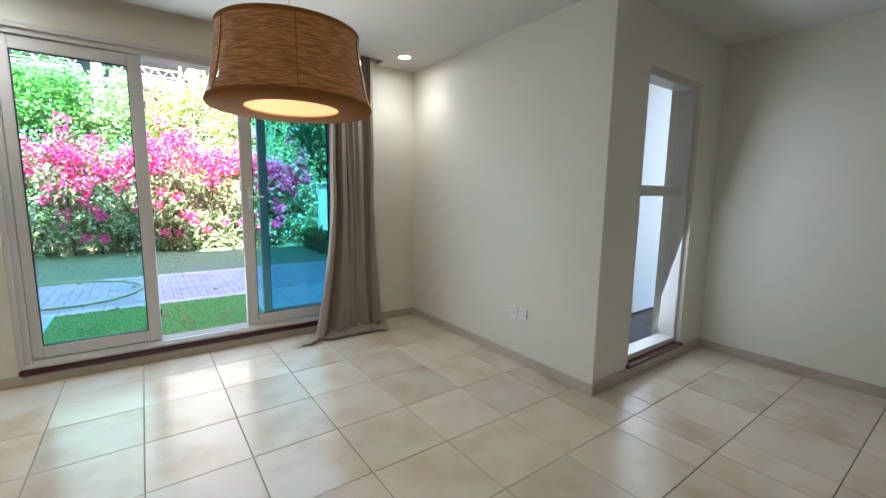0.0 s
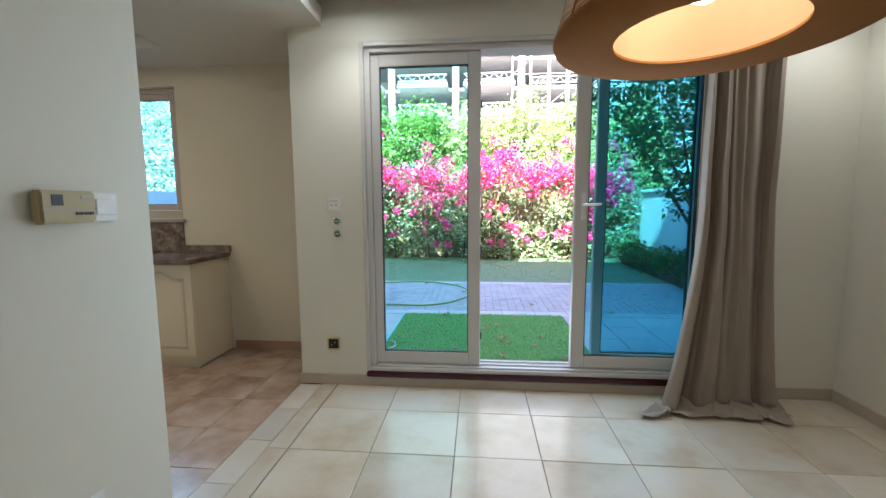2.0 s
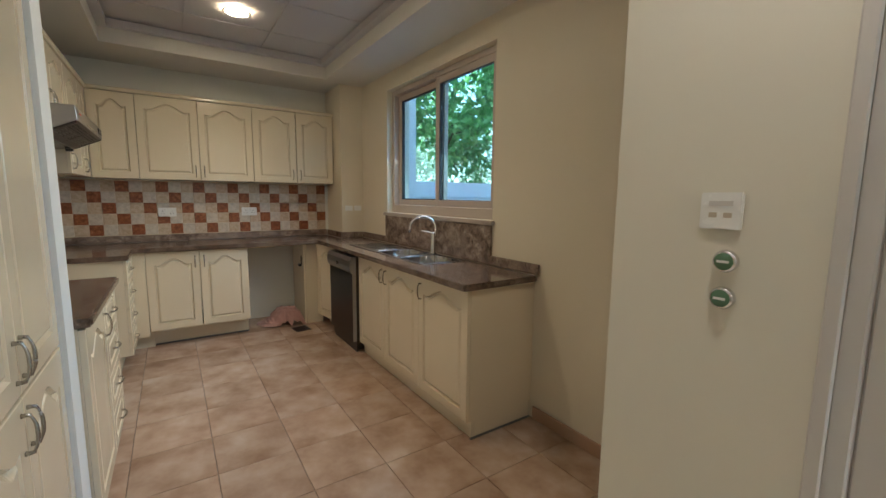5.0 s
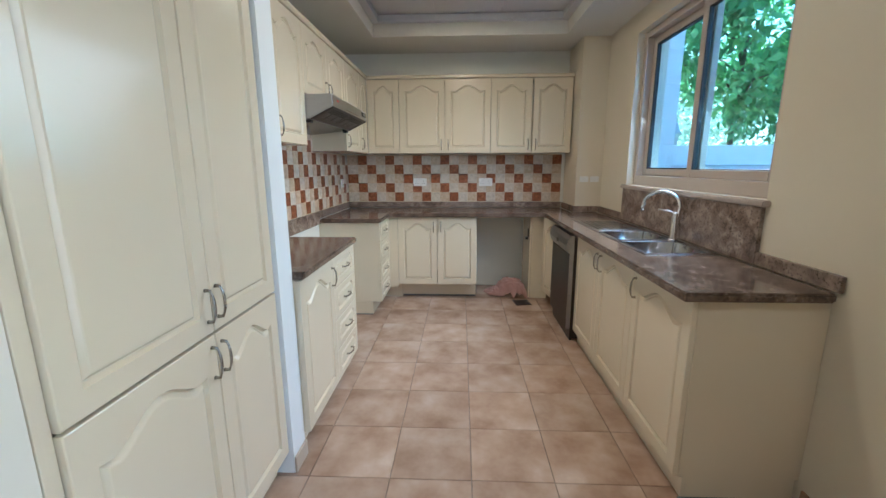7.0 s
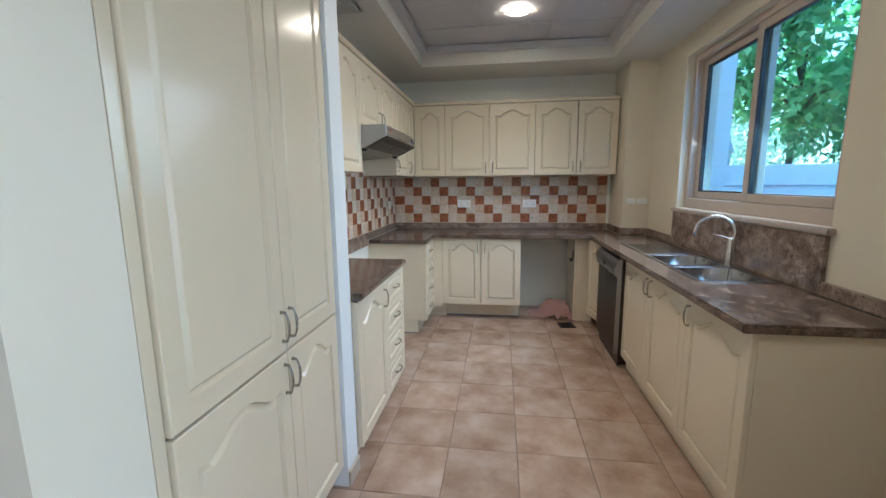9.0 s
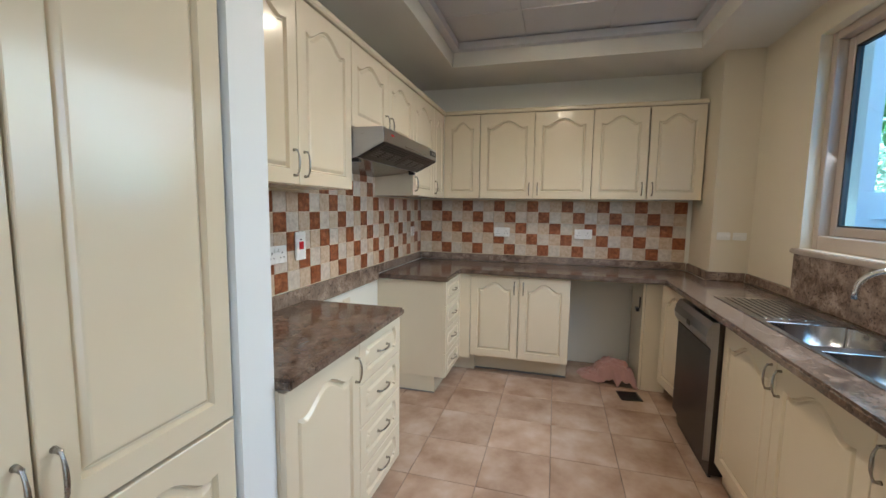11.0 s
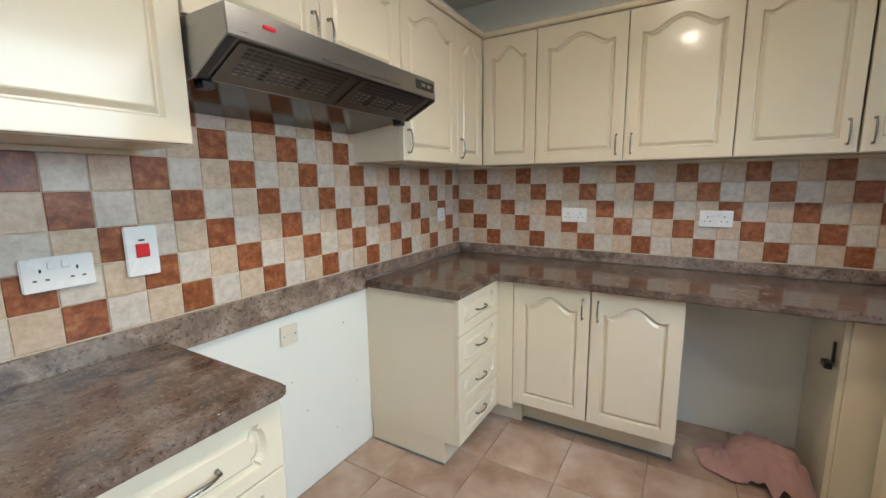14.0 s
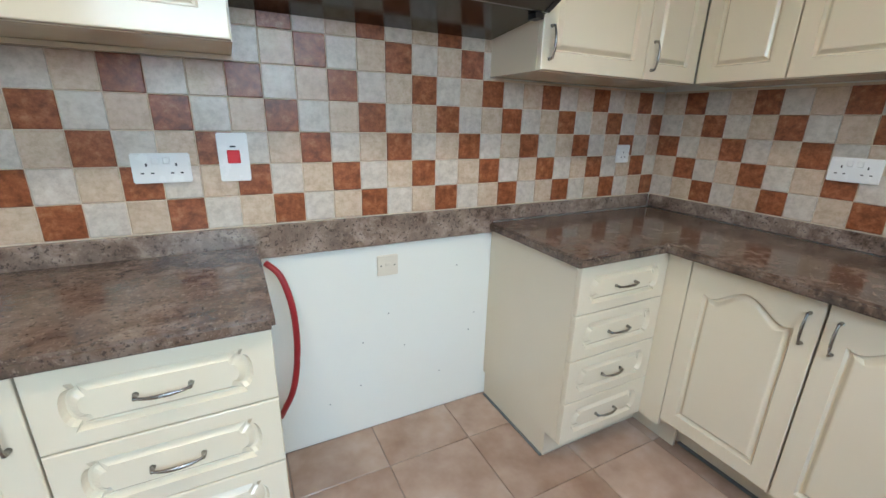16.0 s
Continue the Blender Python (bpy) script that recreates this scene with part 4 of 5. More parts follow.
# ---- sockets and switches ----
def plate(name, label, m, w, h, kind, category="socket"):
    """A wall plate: local x along the wall, z up, front towards -y."""
    t = thing(name, label, category, m)
    part("face_plate", boxes((-w / 2, w / 2, -0.010, -0.0005, -h / 2, h / 2), bevel=0.003, seg=2), PLATE, t)
    if kind == "double":
        bm = bmesh.new()
        for cx in (-w / 4, w / 4):
            for dx, dz, a, b in ((0, 0.010, 0.0045, 0.009), (-0.012, -0.014, 0.008, 0.004), (0.012, -0.014, 0.008, 0.004)):
                box(bm, cx + dx - a / 2, cx + dx + a / 2, -0.0108, -0.0101, dz - b / 2, dz + b / 2)
        tagged(part("pin_holes", bm, BLACK, t), kind="stuff")
        for cx in (-0.014, 0.014):
            part("rocker", boxes((cx - 0.009, cx + 0.009, -0.0145, -0.0103, 0.012, 0.032), bevel=0.002), PLATE, t)
    elif kind == "single":
        bm = bmesh.new()
        for dx, dz, a, b in ((0, 0.006, 0.004, 0.008), (-0.012, -0.016, 0.007, 0.004), (0.012, -0.016, 0.007, 0.004)):
            box(bm, dx - a / 2, dx + a / 2, -0.0108, -0.0101, dz - b / 2, dz + b / 2)
        part("pin_holes", bm, BLACK, t)
        part("rocker", boxes((0.016, 0.032, -0.0145, -0.0103, 0.012, 0.032), bevel=0.002), PLATE, t)
    elif kind == "cooker":
        part("rocker", boxes((-0.018, 0.018, -0.0145, -0.0103, -0.018, 0.022), bevel=0.003), REDP, t, "red rocker switch")
        part("neon", boxes((-0.008, 0.008, -0.0108, -0.0101, 0.03, 0.035)), BLACK, t)
    elif kind == "rocker":
        part("rocker", boxes((-w / 2 + 0.01, w / 2 - 0.01, -0.0145, -0.0103, -h / 2 + 0.018, h / 2 - 0.018), bevel=0.002), PLATE, t)
    elif kind == "data":
        part("label_slot", boxes((-0.026, 0.026, -0.0115, -0.0103, 0.012, 0.024)), PVC, t)
        bm = bmesh.new()
        for cx in (-0.016, 0.016):
            box(bm, cx - 0.009, cx + 0.009, -0.0108, -0.0101, -0.016, -0.004)
        part("jacks", bm, SKIRT, t)
    elif kind == "spur":
        for dx in (-0.028, 0.028):
            part("screw", boxes((dx - 0.0025, dx + 0.0025, -0.0108, -0.0101, -0.0025, 0.0025)), BLACK, t)
        part("cable_outlet", boxes((-0.012, 0.012, -0.013, -0.0103, 0.0, 0.012), bevel=0.002), PLATE, t)
    return t


AGED = plain("cream_plastic", (0.70, 0.64, 0.53), 0.35)
tS = Y_SOUTH + 0.0125
plate("double_socket", "white double wall socket on the checked tiles", S180(-3.245, tS) @ pose(0, 0, 1.157), 0.147, 0.086, "double")
plate("cooker_switch", "white cooker switch with a red rocker on the checked tiles", S180(-3.437, tS) @ pose(0, 0, 1.185), 0.086, 0.147, "cooker", "switch")
plate("wall_socket", "small white single socket near the tiled corner", S180(-5.165, tS) @ pose(0, 0, 1.172), 0.086, 0.086, "single")
spur = plate("cable_outlet", "white cable outlet plate below the upstand in the cooker gap", S180(-3.935, Y_SOUTH + 0.002) @ pose(0, 0, 0.755), 0.086, 0.086, "spur")
for o in spur.children:
    if o.name.startswith(("face", "cable")):
        o.data.materials[0] = AGED
for cy in (3.655, 4.375):
    plate("double_socket", "white double wall socket on the checked tiles", W90(X_WEST + 0.0125, cy) @ pose(0, 0, 1.173), 0.147, 0.086, "double")
for cy, cz in ((5.30, 1.215), (5.40, 1.215)):
    plate("wall_switch", "white switch plate on the pillar beside the window", W90(-4.949, cy) @ pose(0, 0, cz), 0.085, 0.055, "rocker", "switch")
plate("data_socket", "white data outlet plate on the pier", pose(-1.11, Y_DOOR - 0.001, 1.315), 0.092, 0.088, "data")
plate("wall_socket", "white single socket on the partition wall", pose(X_PART + 0.001, 3.03, 0.40, 0, 0, 90), 0.086, 0.086, "single")
plate("light_switch", "white wide rocker switch on the partition wall", pose(X_PART + 0.001, 3.165, 1.305, 0, 0, 90), 0.086, 0.086, "rocker", "switch")
for cy in (3.235, 3.135):
    plate("wall_socket", "white socket plate low on the plain wall", pose(X_EAST - 0.001, cy, 0.415, 0, 0, -90), 0.086, 0.086, "data")
# two round glass-fronted gauges on the pier
for cz in (1.195, 1.105):
    k = thing("round_valve", "round green enamelled valve in a chrome ring on the pier", "valve", pose(-1.09, Y_DOOR - 0.001, cz, 90, 0, 0))
    bm = bmesh.new()
    lathe(bm, [(0.001, 0.0), (0.027, 0.0), (0.028, 0.008), (0.025, 0.016), (0.021, 0.018)], 24)
    part("ring", bm, CHROME, k, smooth=True)
    bm = bmesh.new()
    lathe(bm, [(0.021, 0.0175), (0.012, 0.021), (0.001, 0.022)], 24)
    cap = part("cap", bm, plain("green_enamel", (0.10, 0.20, 0.12), 0.15), k, "dark green domed cap", smooth=True)
    part("mark", boxes((-0.013, 0.013, -0.003, 0.003, 0.0221, 0.0235)), PLATE, k)
# open floor-box on the pier
fb = thing("back_box", "open black back box in a cream surround, low on the pier", "electrical box", pose(-1.145, Y_DOOR - 0.001, 0.31))
part("surround", boxes((-0.045, 0.045, -0.02, 0, -0.045, -0.037), (-0.045, 0.045, -0.028, 0, 0.037, 0.049), (-0.045, -0.037, -0.02, 0, -0.037, 0.037), (0.037, 0.045, -0.02, 0, -0.037, 0.037), bevel=0.002), plain("yellowed_plastic", (0.55, 0.46, 0.24), 0.4), fb)
part("box_inside", boxes((-0.037, 0.037, -0.012, -0.002, -0.037, 0.037)), BLACK, fb)
part("wire_end", boxes((0.006, 0.014, -0.018, -0.012, 0.004, 0.010), (-0.02, -0.012, -0.016, -0.012, -0.012, -0.006)), BRASS, fb)
# thermostat
th = thing("thermostat", "yellowed beige thermostat box with a small display on the partition wall", "thermostat", pose(X_PART + 0.001, 3.035, 1.305, 0, 0, 90))
YEL = plain("yellowed_plastic_light", (0.50, 0.40, 0.21), 0.4)
part("case", boxes((-0.078, 0.078, -0.034, 0, -0.045, 0.045), bevel=0.006, seg=2), YEL, th)
part("display", boxes((-0.05, -0.02, -0.0355, -0.0342, 0.004, 0.034)), BLACK, th)
part("lid_line", boxes((-0.077, 0.077, -0.0352, -0.0343, -0.006, -0.003)), SKIRT, th)
for k in range(4):
    part("button", boxes((0.012 + 0.014 * k, 0.022 + 0.014 * k, -0.0372, -0.0342, -0.022, -0.014)), BLACK, th)
part("badge", boxes((0.03, 0.06, -0.0365, -0.0342, 0.022, 0.032), bevel=0.001), SKIRT, th)

# ---- living room things ----
pen = thing("pendant_lamp", "large brown woven drum pendant lamp with a pale lining", "lamp", pose(0.54, 3.30, 1.79))
bm = bmesh.new()
lathe(bm, [(0.295, 0.0), (0.297, 0.015), (0.282, 0.065), (0.268, 0.135), (0.258, 0.20), (0.253, 0.272)], 64)
part("shade", bm, SHADE, pen, smooth=True)
bm = bmesh.new()
lathe(bm, [(0.248, 0.270), (0.253, 0.20), (0.263, 0.135), (0.277, 0.065), (0.290, 0.015), (0.288, 0.007)], 64)
part("lining", bm, SHADE_IN, pen, smooth=True)
bm = bmesh.new()
lathe(bm, [(0.172, 0.0), (0.296, -0.004), (0.300, 0.006), (0.2965, 0.018), (0.293, 0.018), (0.291, 0.007), (0.172, 0.006), (0.172, 0.0)], 64)
part("bottom_band", bm, SHADE_BAND, pen, smooth=True)
bm = bmesh.new()
lathe(bm, [(0.254, 0.260), (0.256, 0.274), (0.25, 0.276)], 64)
part("top_band", bm, SHADE_BAND, pen, smooth=True)
for k in range(6):
    bm = bmesh.new()
    a = math.pi / 3 * k + 0.3
    prof = [(0.298, 0.015), (0.283, 0.065), (0.269, 0.135), (0.259, 0.20), (0.254, 0.272)]
    tube(bm, [(r * math.cos(a), r * math.sin(a), z) for r, z in prof], 0.0018, 5)
    part("seam", bm, SHADE_BAND, pen)
bm = bmesh.new()
for a in (0.2, 0.2 + math.pi * 2 / 3, 0.2 + math.pi * 4 / 3):
    tube(bm, [(0, 0, 0.27), (0.25 * math.cos(a), 0.25 * math.sin(a), 0.27)], 0.003, 6)
tube(bm, [(0, 0, 0.18), (0, 0, 0.28)], 0.018, 12)
part("spider", bm, PLATE, pen)
bm = bmesh.new()
lathe(bm, [(0.001, 0.06), (0.03, 0.075), (0.042, 0.11), (0.03, 0.15), (0.016, 0.18)], 16)
part("bulb", bm, emit("bulb_glow", (1.0, 0.85, 0.6), 3), pen, smooth=True).visible_shadow = False
bm = bmesh.new()
tube(bm, [(0, 0, 0.38), (0, 0, 0.82)], 0.004, 6)
for o in pen.children:
    o.data.transform(Matrix.Scale(1.40, 4))
part("cable", bm, PLATE, pen)
bm = bmesh.new()
lathe(bm, [(0.06, 0.819), (0.055, 0.794), (0.01, 0.784), (0.001, 0.784)], 24)
part("canopy", bm, PLATE, pen, smooth=True)


def downlight(x, y, z, mat, r=0.05):
    t = thing("ceiling_downlight", "small round recessed ceiling downlight, lit", "ceiling light", pose(x, y, z), "ceiling downlights")
    bm = bmesh.new()
    lathe(bm, [(r, -0.001), (r + 0.004, -0.008), (r + 0.016, -0.006), (r + 0.018, -0.001)], 32)
    part("ring", bm, PLATE, t, smooth=True)
    bm = bmesh.new()
    lathe(bm, [(r, -0.003), (r * 0.6, -0.005), (0.001, -0.006)], 32)
    o = part("lens", bm, mat, t, smooth=True)
    o.visible_shadow = False


# fittings for all four, the unseen rear pair included
for x, y, z in DOWN:
    downlight(x, y, Z_LIV, LED)
downlight(-4.12, 4.17, Z_TRAY, LED_WARM, 0.075)
# made-up fitting to go with the near fill light
downlight(-2.95, 4.17, Z_TRAY, LED_WARM, 0.075)
# air grille in the kitchen soffit
gr = thing("air_grille", "grey louvred air grille in the kitchen soffit", "air vent", pose(-3.30, 3.08, Z_KIT))
part("grille_frame", frame_bm(-0.25, 0.25, -0.09, 0.09, 0, 0.012, 0.02), PVC, gr)
gr.children[0].matrix_basis = pose(0, 0, 0, 90, 0, 0)
for k in range(7):
    part("slat", boxes((-0.23, 0.23, -0.066 + 0.02 * k, -0.054 + 0.02 * k, -0.011, -0.003)), PVC, gr)

# curtain gathered beside the garden door
cur = thing("curtain", "long taupe curtain beside the garden door, hem heaped on floor", "curtain")
bm = bmesh.new()
NU, NV = 260, 84
vs = []
for j in range(NV + 1):
    v = j / NV                     # 0 at the top
    z = 2.93 - 2.91 * min(1, v / 0.90)
    flare = max(0.0, (1.35 - z) / 1.35)
    left = 1.275 - 0.21 * flare ** 1.6
    right = 1.70 + 0.02 * v + 0.08 * flare ** 2
    row = []
    for i in range(NU + 1):
        u = i / NU
        # broad uneven folds, which lean and merge towards the hem
        ph = 2 * math.pi * (4.6 * u + 0.45 * math.sin(3.6 * u + 0.6 + 0.5 * v) + 0.20 * math.sin(2.2 * v + 5 * u))
        amp = (0.040 + 0.020 * v) * (0.6 + 0.4 * math.sin(6.1 * u + 1.3))
        x = left + (right - left) * (u + 0.022 * math.sin(ph + 1.2)) + 0.007 * math.sin(ph * 2 + 3 * v)
        y = 4.69 + amp * (math.sin(ph) + 0.25 * math.sin(2 * ph + 0.7)) + 0.007 * math.sin(3.7 * ph + 4 * v) - 0.05 * flare - 0.05 * flare * (1 - u)
        y += 0.010 * noise.noise(Vector((u * 9, v * 7, 1.0))) * (1 + flare)
        if v > 0.90:               # the surplus lies crumpled on the floor
            q = (v - 0.90) / 0.10
            s1 = noise.noise(Vector((u * 7, q * 2.2, 4.0)))
            y -= q * (0.10 + 0.10 * u + 0.05 * s1)
            x -= q * (0.16 * (1 - u) ** 2 + 0.02)
            z = 0.012 + 0.050 * abs(math.sin(math.pi * q * 1.6 + 3 * s1)) * (1 - 0.5 * q) * (0.7 + 0.6 * s1) + 0.02 * (0.5 + 0.5 * math.sin(ph)) * (1 - q)
        elif z < 0.10:             # a soft slump just above the floor
            y -= 0.03 * (0.10 - z) / 0.10
        row.append(bm.verts.new((x, min(y, 4.783), max(0.010, z))))
    vs.append(row)
for a, b in zip(vs, vs[1:]):
    for i in range(NU):
        bm.faces.new((a[i], a[i + 1], b[i + 1], b[i]))
part("drape", bm, CURTAIN, cur, smooth=True)
part("rail", boxes((-0.95, 1.78, 4.70, 4.73, 2.932, 2.949)), WHITE_METAL, cur)

# folded stair gate post against the partition
gate = thing("safety_gate", "black retractable safety gate post fixed beside the partition wall", "safety gate")
bm = bmesh.new()
tube(bm, [(-1.19, 2.62, 0.05), (-1.19, 2.62, 0.93)], 0.042, 28)
part("roller_case", bm, BLACK, gate, smooth=True)
bm = bmesh.new()
lathe(bm, [(0.047, 0.93), (0.049, 0.935), (0.049, 0.965), (0.040, 0.99), (0.001, 1.0)], 28, (-1.19, 2.62, 0))
part("cap", bm, BLACK, gate, smooth=True)
part("bracket", boxes((X_PART + 0.001, -1.19, 2.60, 2.64, 0.93, 0.975), (-1.212, -1.168, 2.20, 2.575, 0.94, 0.975), bevel=0.003), BLACK, gate)
part("rear_post", boxes((-1.235, -1.212, 2.475, 2.50, 0.0, 0.939), bevel=0.003), BLACK, gate)
bm = bmesh.new()
tube(bm, [(-1.165, 2.655, 0.965), (-1.15, 2.70, 0.965), (-1.15, 2.705, 0.96), (-1.15, 2.705, 0.87), (-1.15, 2.70, 0.865), (-1.165, 2.66, 0.865)], 0.007, 8)
part("catch_loop", bm, BLACK, gate)
bm = bmesh.new()
tube(bm, [(-1.19, 2.62, 0.0), (-1.19, 2.62, 0.05)], 0.047, 20)
part("foot", bm, BLACK, gate)

# ---- small things in the kitchen ----
cl = thing("floor_cloth", "crumpled pink cloth heaped on the floor of the appliance bay", "cloth", pose(-5.12, 4.62, 0.0, 0, 0, 38))
bm = bmesh.new()
N = 84
g = []
for j in range(N + 1):
    row = []
    for i in range(N + 1):
        u, v = i / N * 2 - 1, j / N * 2 - 1
        s = max(abs(u), abs(v)) / (math.hypot(u, v) + 1e-6)
        r, ang = math.hypot(u * s, v * s), math.atan2(v, u)
        edge = 1 + 0.14 * math.sin(3 * ang + 1) + 0.07 * math.sin(7 * ang) + 0.04 * math.sin(17 * ang) + 0.5 * max(0, math.cos(ang + 2.0)) ** 6
        x, y = u * s * 0.22 * edge, v * s * 0.145 * edge
        w = noise.noise(Vector((x * 4, y * 4, 2.0)))
        dome = 0.11 * max(0, 1 - ((x - 0.04) / 0.20) ** 2 - ((y - 0.01) / 0.13) ** 2) ** 0.6 + 0.03 * max(0, 1 - r ** 3)
        crease = math.sin(14 * x + 26 * y + 5 * w) * 0.5 + math.sin(31 * x - 9 * y + 7 * w + 1) * 0.3
        fine = noise.noise(Vector((x * 16, y * 30, 5.0)))
        fade = max(0, 1 - r ** 5)
        h = dome + fade * (0.040 * abs(crease) ** 0.7 * (0.5 + dome * 4) + 0.036 * abs(fine) ** 0.8) + 0.010
        row.append(bm.verts.new((x + 0.012 * crease * fade, y + 0.01 * fine, max(0.004, h))))
    g.append(row)
for a, b in zip(g, g[1:]):
    for i in range(N):
        bm.faces.new((a[i], a[i + 1], b[i + 1], b[i]))
part("folds", bm, PINK_CLOTH, cl, smooth=True)
dr = thing("floor_drain", "square steel floor drain let into the kitchen tiles", "floor drain", pose(-4.80, 4.72, 0.001, 0, 0, 8))
part("drain_frame", boxes((-0.075, 0.075, -0.075, -0.06, 0, 0.004), (-0.075, 0.075, 0.06, 0.075, 0, 0.004), (-0.075, -0.06, -0.06, 0.06, 0, 0.004), (0.06, 0.075, -0.06, 0.06, 0, 0.004)), STEEL_DARK, dr)
part("drain_pit", boxes((-0.06, 0.06, -0.06, 0.06, 0, 0.0015)), BLACK, dr)
part("drain_grate", boxes(*[(-0.06, 0.06, -0.05 + 0.022 * k, -0.04 + 0.022 * k, 0.0016, 0.0035) for k in range(5)]), STEEL_DARK, dr)
rh = thing("gas_hose", "dark red rubber hose hanging beside the cooker gap", "hose")
bm = bmesh.new()
pts = [(-3.49, 2.90, 0.842), (-3.53, 2.93, 0.80), (-3.555, 2.955, 0.70), (-3.56, 2.965, 0.58), (-3.55, 2.965, 0.46), (-3.53, 2.955, 0.36), (-3.50, 2.93, 0.28), (-3.485, 2.89, 0.22)]
sm = []
for i in range(len(pts) - 1):
    a, b = Vector(pts[i]), Vector(pts[i + 1])
    p0, p3 = Vector(pts[max(i - 1, 0)]), Vector(pts[min(i + 2, len(pts) - 1)])
    for k in range(5):
        s = k / 5
        sm.append(0.5 * ((2 * a) + (b - p0) * s + (2 * p0 - 5 * a + 4 * b - p3) * s * s + (3 * a - p0 - 3 * b + p3) * s ** 3))
sm.append(Vector(pts[-1]))
tube(bm, sm, 0.011, 10)
part("tube", bm, RUBBER_RED, rh, smooth=True)
# fixing holes in the niche plaster
rr = random.Random(9)
bm = bmesh.new()
for k in range(9):
    x, z = rr.uniform(-4.36, -3.6), rr.uniform(0.12, 0.8)
    box(bm, x - 0.0022, x + 0.0022, Y_SOUTH + 0.0003, Y_SOUTH + 0.0012, z - 0.0022, z + 0.0022)
hl = link("screw_hole", bm, BLACK, bpy.data.objects["wall_kitchen_south"])

# ---- garden ----
GZ = -0.05
tagged(link("ground", boxes((-250, 250, -150, 300, -0.5, GZ - 0.04)), SOIL), kind="structure")
nrng = np.random.default_rng(11)


def leaves(name, pts, size, mat, parent, jitter=0.4, droop=0.0, aspect=0.55, kind="stuff"):
    """Many small folded leaves, one mesh: each has two halves along its midrib."""
    pts = np.asarray(pts, float)
    n = len(pts)
    d = nrng.normal(size=(n, 3))
    d[:, 2] = d[:, 2] * 0.6 - droop
    d /= np.linalg.norm(d, axis=1)[:, None]
    s = nrng.normal(size=(n, 3))
    s -= (s * d).sum(1)[:, None] * d
    s /= np.linalg.norm(s, axis=1)[:, None]
    up = np.cross(d, s)
    L = size * (1 + jitter * nrng.uniform(-1, 1, n))[:, None]
    W = L * aspect / 2
    v = np.stack([pts, pts + d * L * 0.45 + s * W + up * W * 0.35, pts + d * L, pts + d * L * 0.45 - s * W + up * W * 0.35], 1).reshape(-1, 3)
    me = bpy.data.meshes.new(name)
    me.vertices.add(4 * n)
    me.vertices.foreach_set("co", v.ravel())
    k = np.arange(n)[:, None] * 4
    idx = (k + np.array([[0, 1, 2, 0, 2, 3]])).ravel()
    me.loops.add(6 * n)
    me.loops.foreach_set("vertex_index", idx.astype(np.int32))
    me.polygons.add(2 * n)
    me.polygons.foreach_set("loop_start", np.arange(0, 6 * n, 3, dtype=np.int32))
    me.polygons.foreach_set("loop_total", np.full(2 * n, 3, dtype=np.int32))
    me.update()
    me.validate()
    me.materials.append(mat)
    ob = new(name, me)
    ob.parent = parent
    if kind:
        ob["kind"] = kind
    return ob


def clumps(cs, r, per):
    """Points scattered in soft clumps round the centres."""
    cs = np.asarray(cs, float)
    p = np.repeat(cs, per, 0)
    q = nrng.normal(size=p.shape)
    q /= np.linalg.norm(q, axis=1)[:, None]
    rad = np.asarray(r) if np.ndim(r) else np.full(len(cs), r)
    return p + q * (np.repeat(rad, per) * nrng.uniform(0.35, 1.0, len(p)) ** 0.6)[:, None]


def crown_pts(c, rad, n, sub, per):
    """Clumps over an uneven, flattened crown."""
    u = nrng.normal(size=(n, 3))
    u /= np.linalg.norm(u, axis=1)[:, None]
    k = nrng.uniform(0.55, 1.0, n)[:, None]
    cs = np.array(c) + u * k * np.array(rad)
    return clumps(cs, sub * nrng.uniform(0.6, 1.2, n), per)


def limbs(name, bm, mat, parent):
    return part(name, bm, mat, parent, smooth=True)


# worn turf in front of the hedge, kerb line, slabs and blocks of the terrace
tagged(link("lawn_strip", boxes((-6.0, 3.8, 9.13, 12.4, GZ - 0.04, GZ)), TURF_FAR), kind="structure")
xx = nrng.uniform(-5.9, 3.7, 26000)
yy = nrng.uniform(9.16, 12.2, 26000)
leaves("lawn_blades", np.stack([xx, yy, np.full(26000, GZ)], 1), 0.022, leaf_mat("dull_turf", (0.16, 0.25, 0.09), (0.26, 0.35, 0.16), (0.36, 0.43, 0.24), 0.2), None, droop=-1.5, aspect=0.25)
pav = tagged(new("pavement"), kind="structure")
part("bedding", boxes((-6.0, 3.8, 4.9, 9.13, GZ - 0.05, GZ - 0.012)), GROUT, pav)

# bougainvillea and shrubs
bou = thing("bougainvillea_hedge", "tall bougainvillea hedge covered in magenta bracts behind the lawn", "hedge")
n = 620
hx = nrng.uniform(-7.0, 3.7, n)
hz = nrng.uniform(0.05, 2.25, n)
face = 12.05 + 0.18 * np.sin(hx * 2.1) + 0.12 * np.sin(hx * 5.3 + 1) + 0.15 * nrng.normal(size=n) - 0.25 * np.clip(hz - 1.2, 0, 1)
cs = np.stack([hx, face, hz + GZ], 1)
leaves("foliage", clumps(cs, 0.22, 30), 0.085, leaf_mat("bougainvillea_leaf", (0.10, 0.18, 0.05), (0.36, 0.45, 0.20), (0.72, 0.74, 0.56)), bou)
# darker leaf colour deep in the hedge stands in for its inner shade
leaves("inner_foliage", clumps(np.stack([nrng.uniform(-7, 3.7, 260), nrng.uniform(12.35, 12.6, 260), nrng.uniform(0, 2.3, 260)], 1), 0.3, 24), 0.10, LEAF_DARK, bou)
n = 460
bx = nrng.uniform(-7.0, 3.4, n)
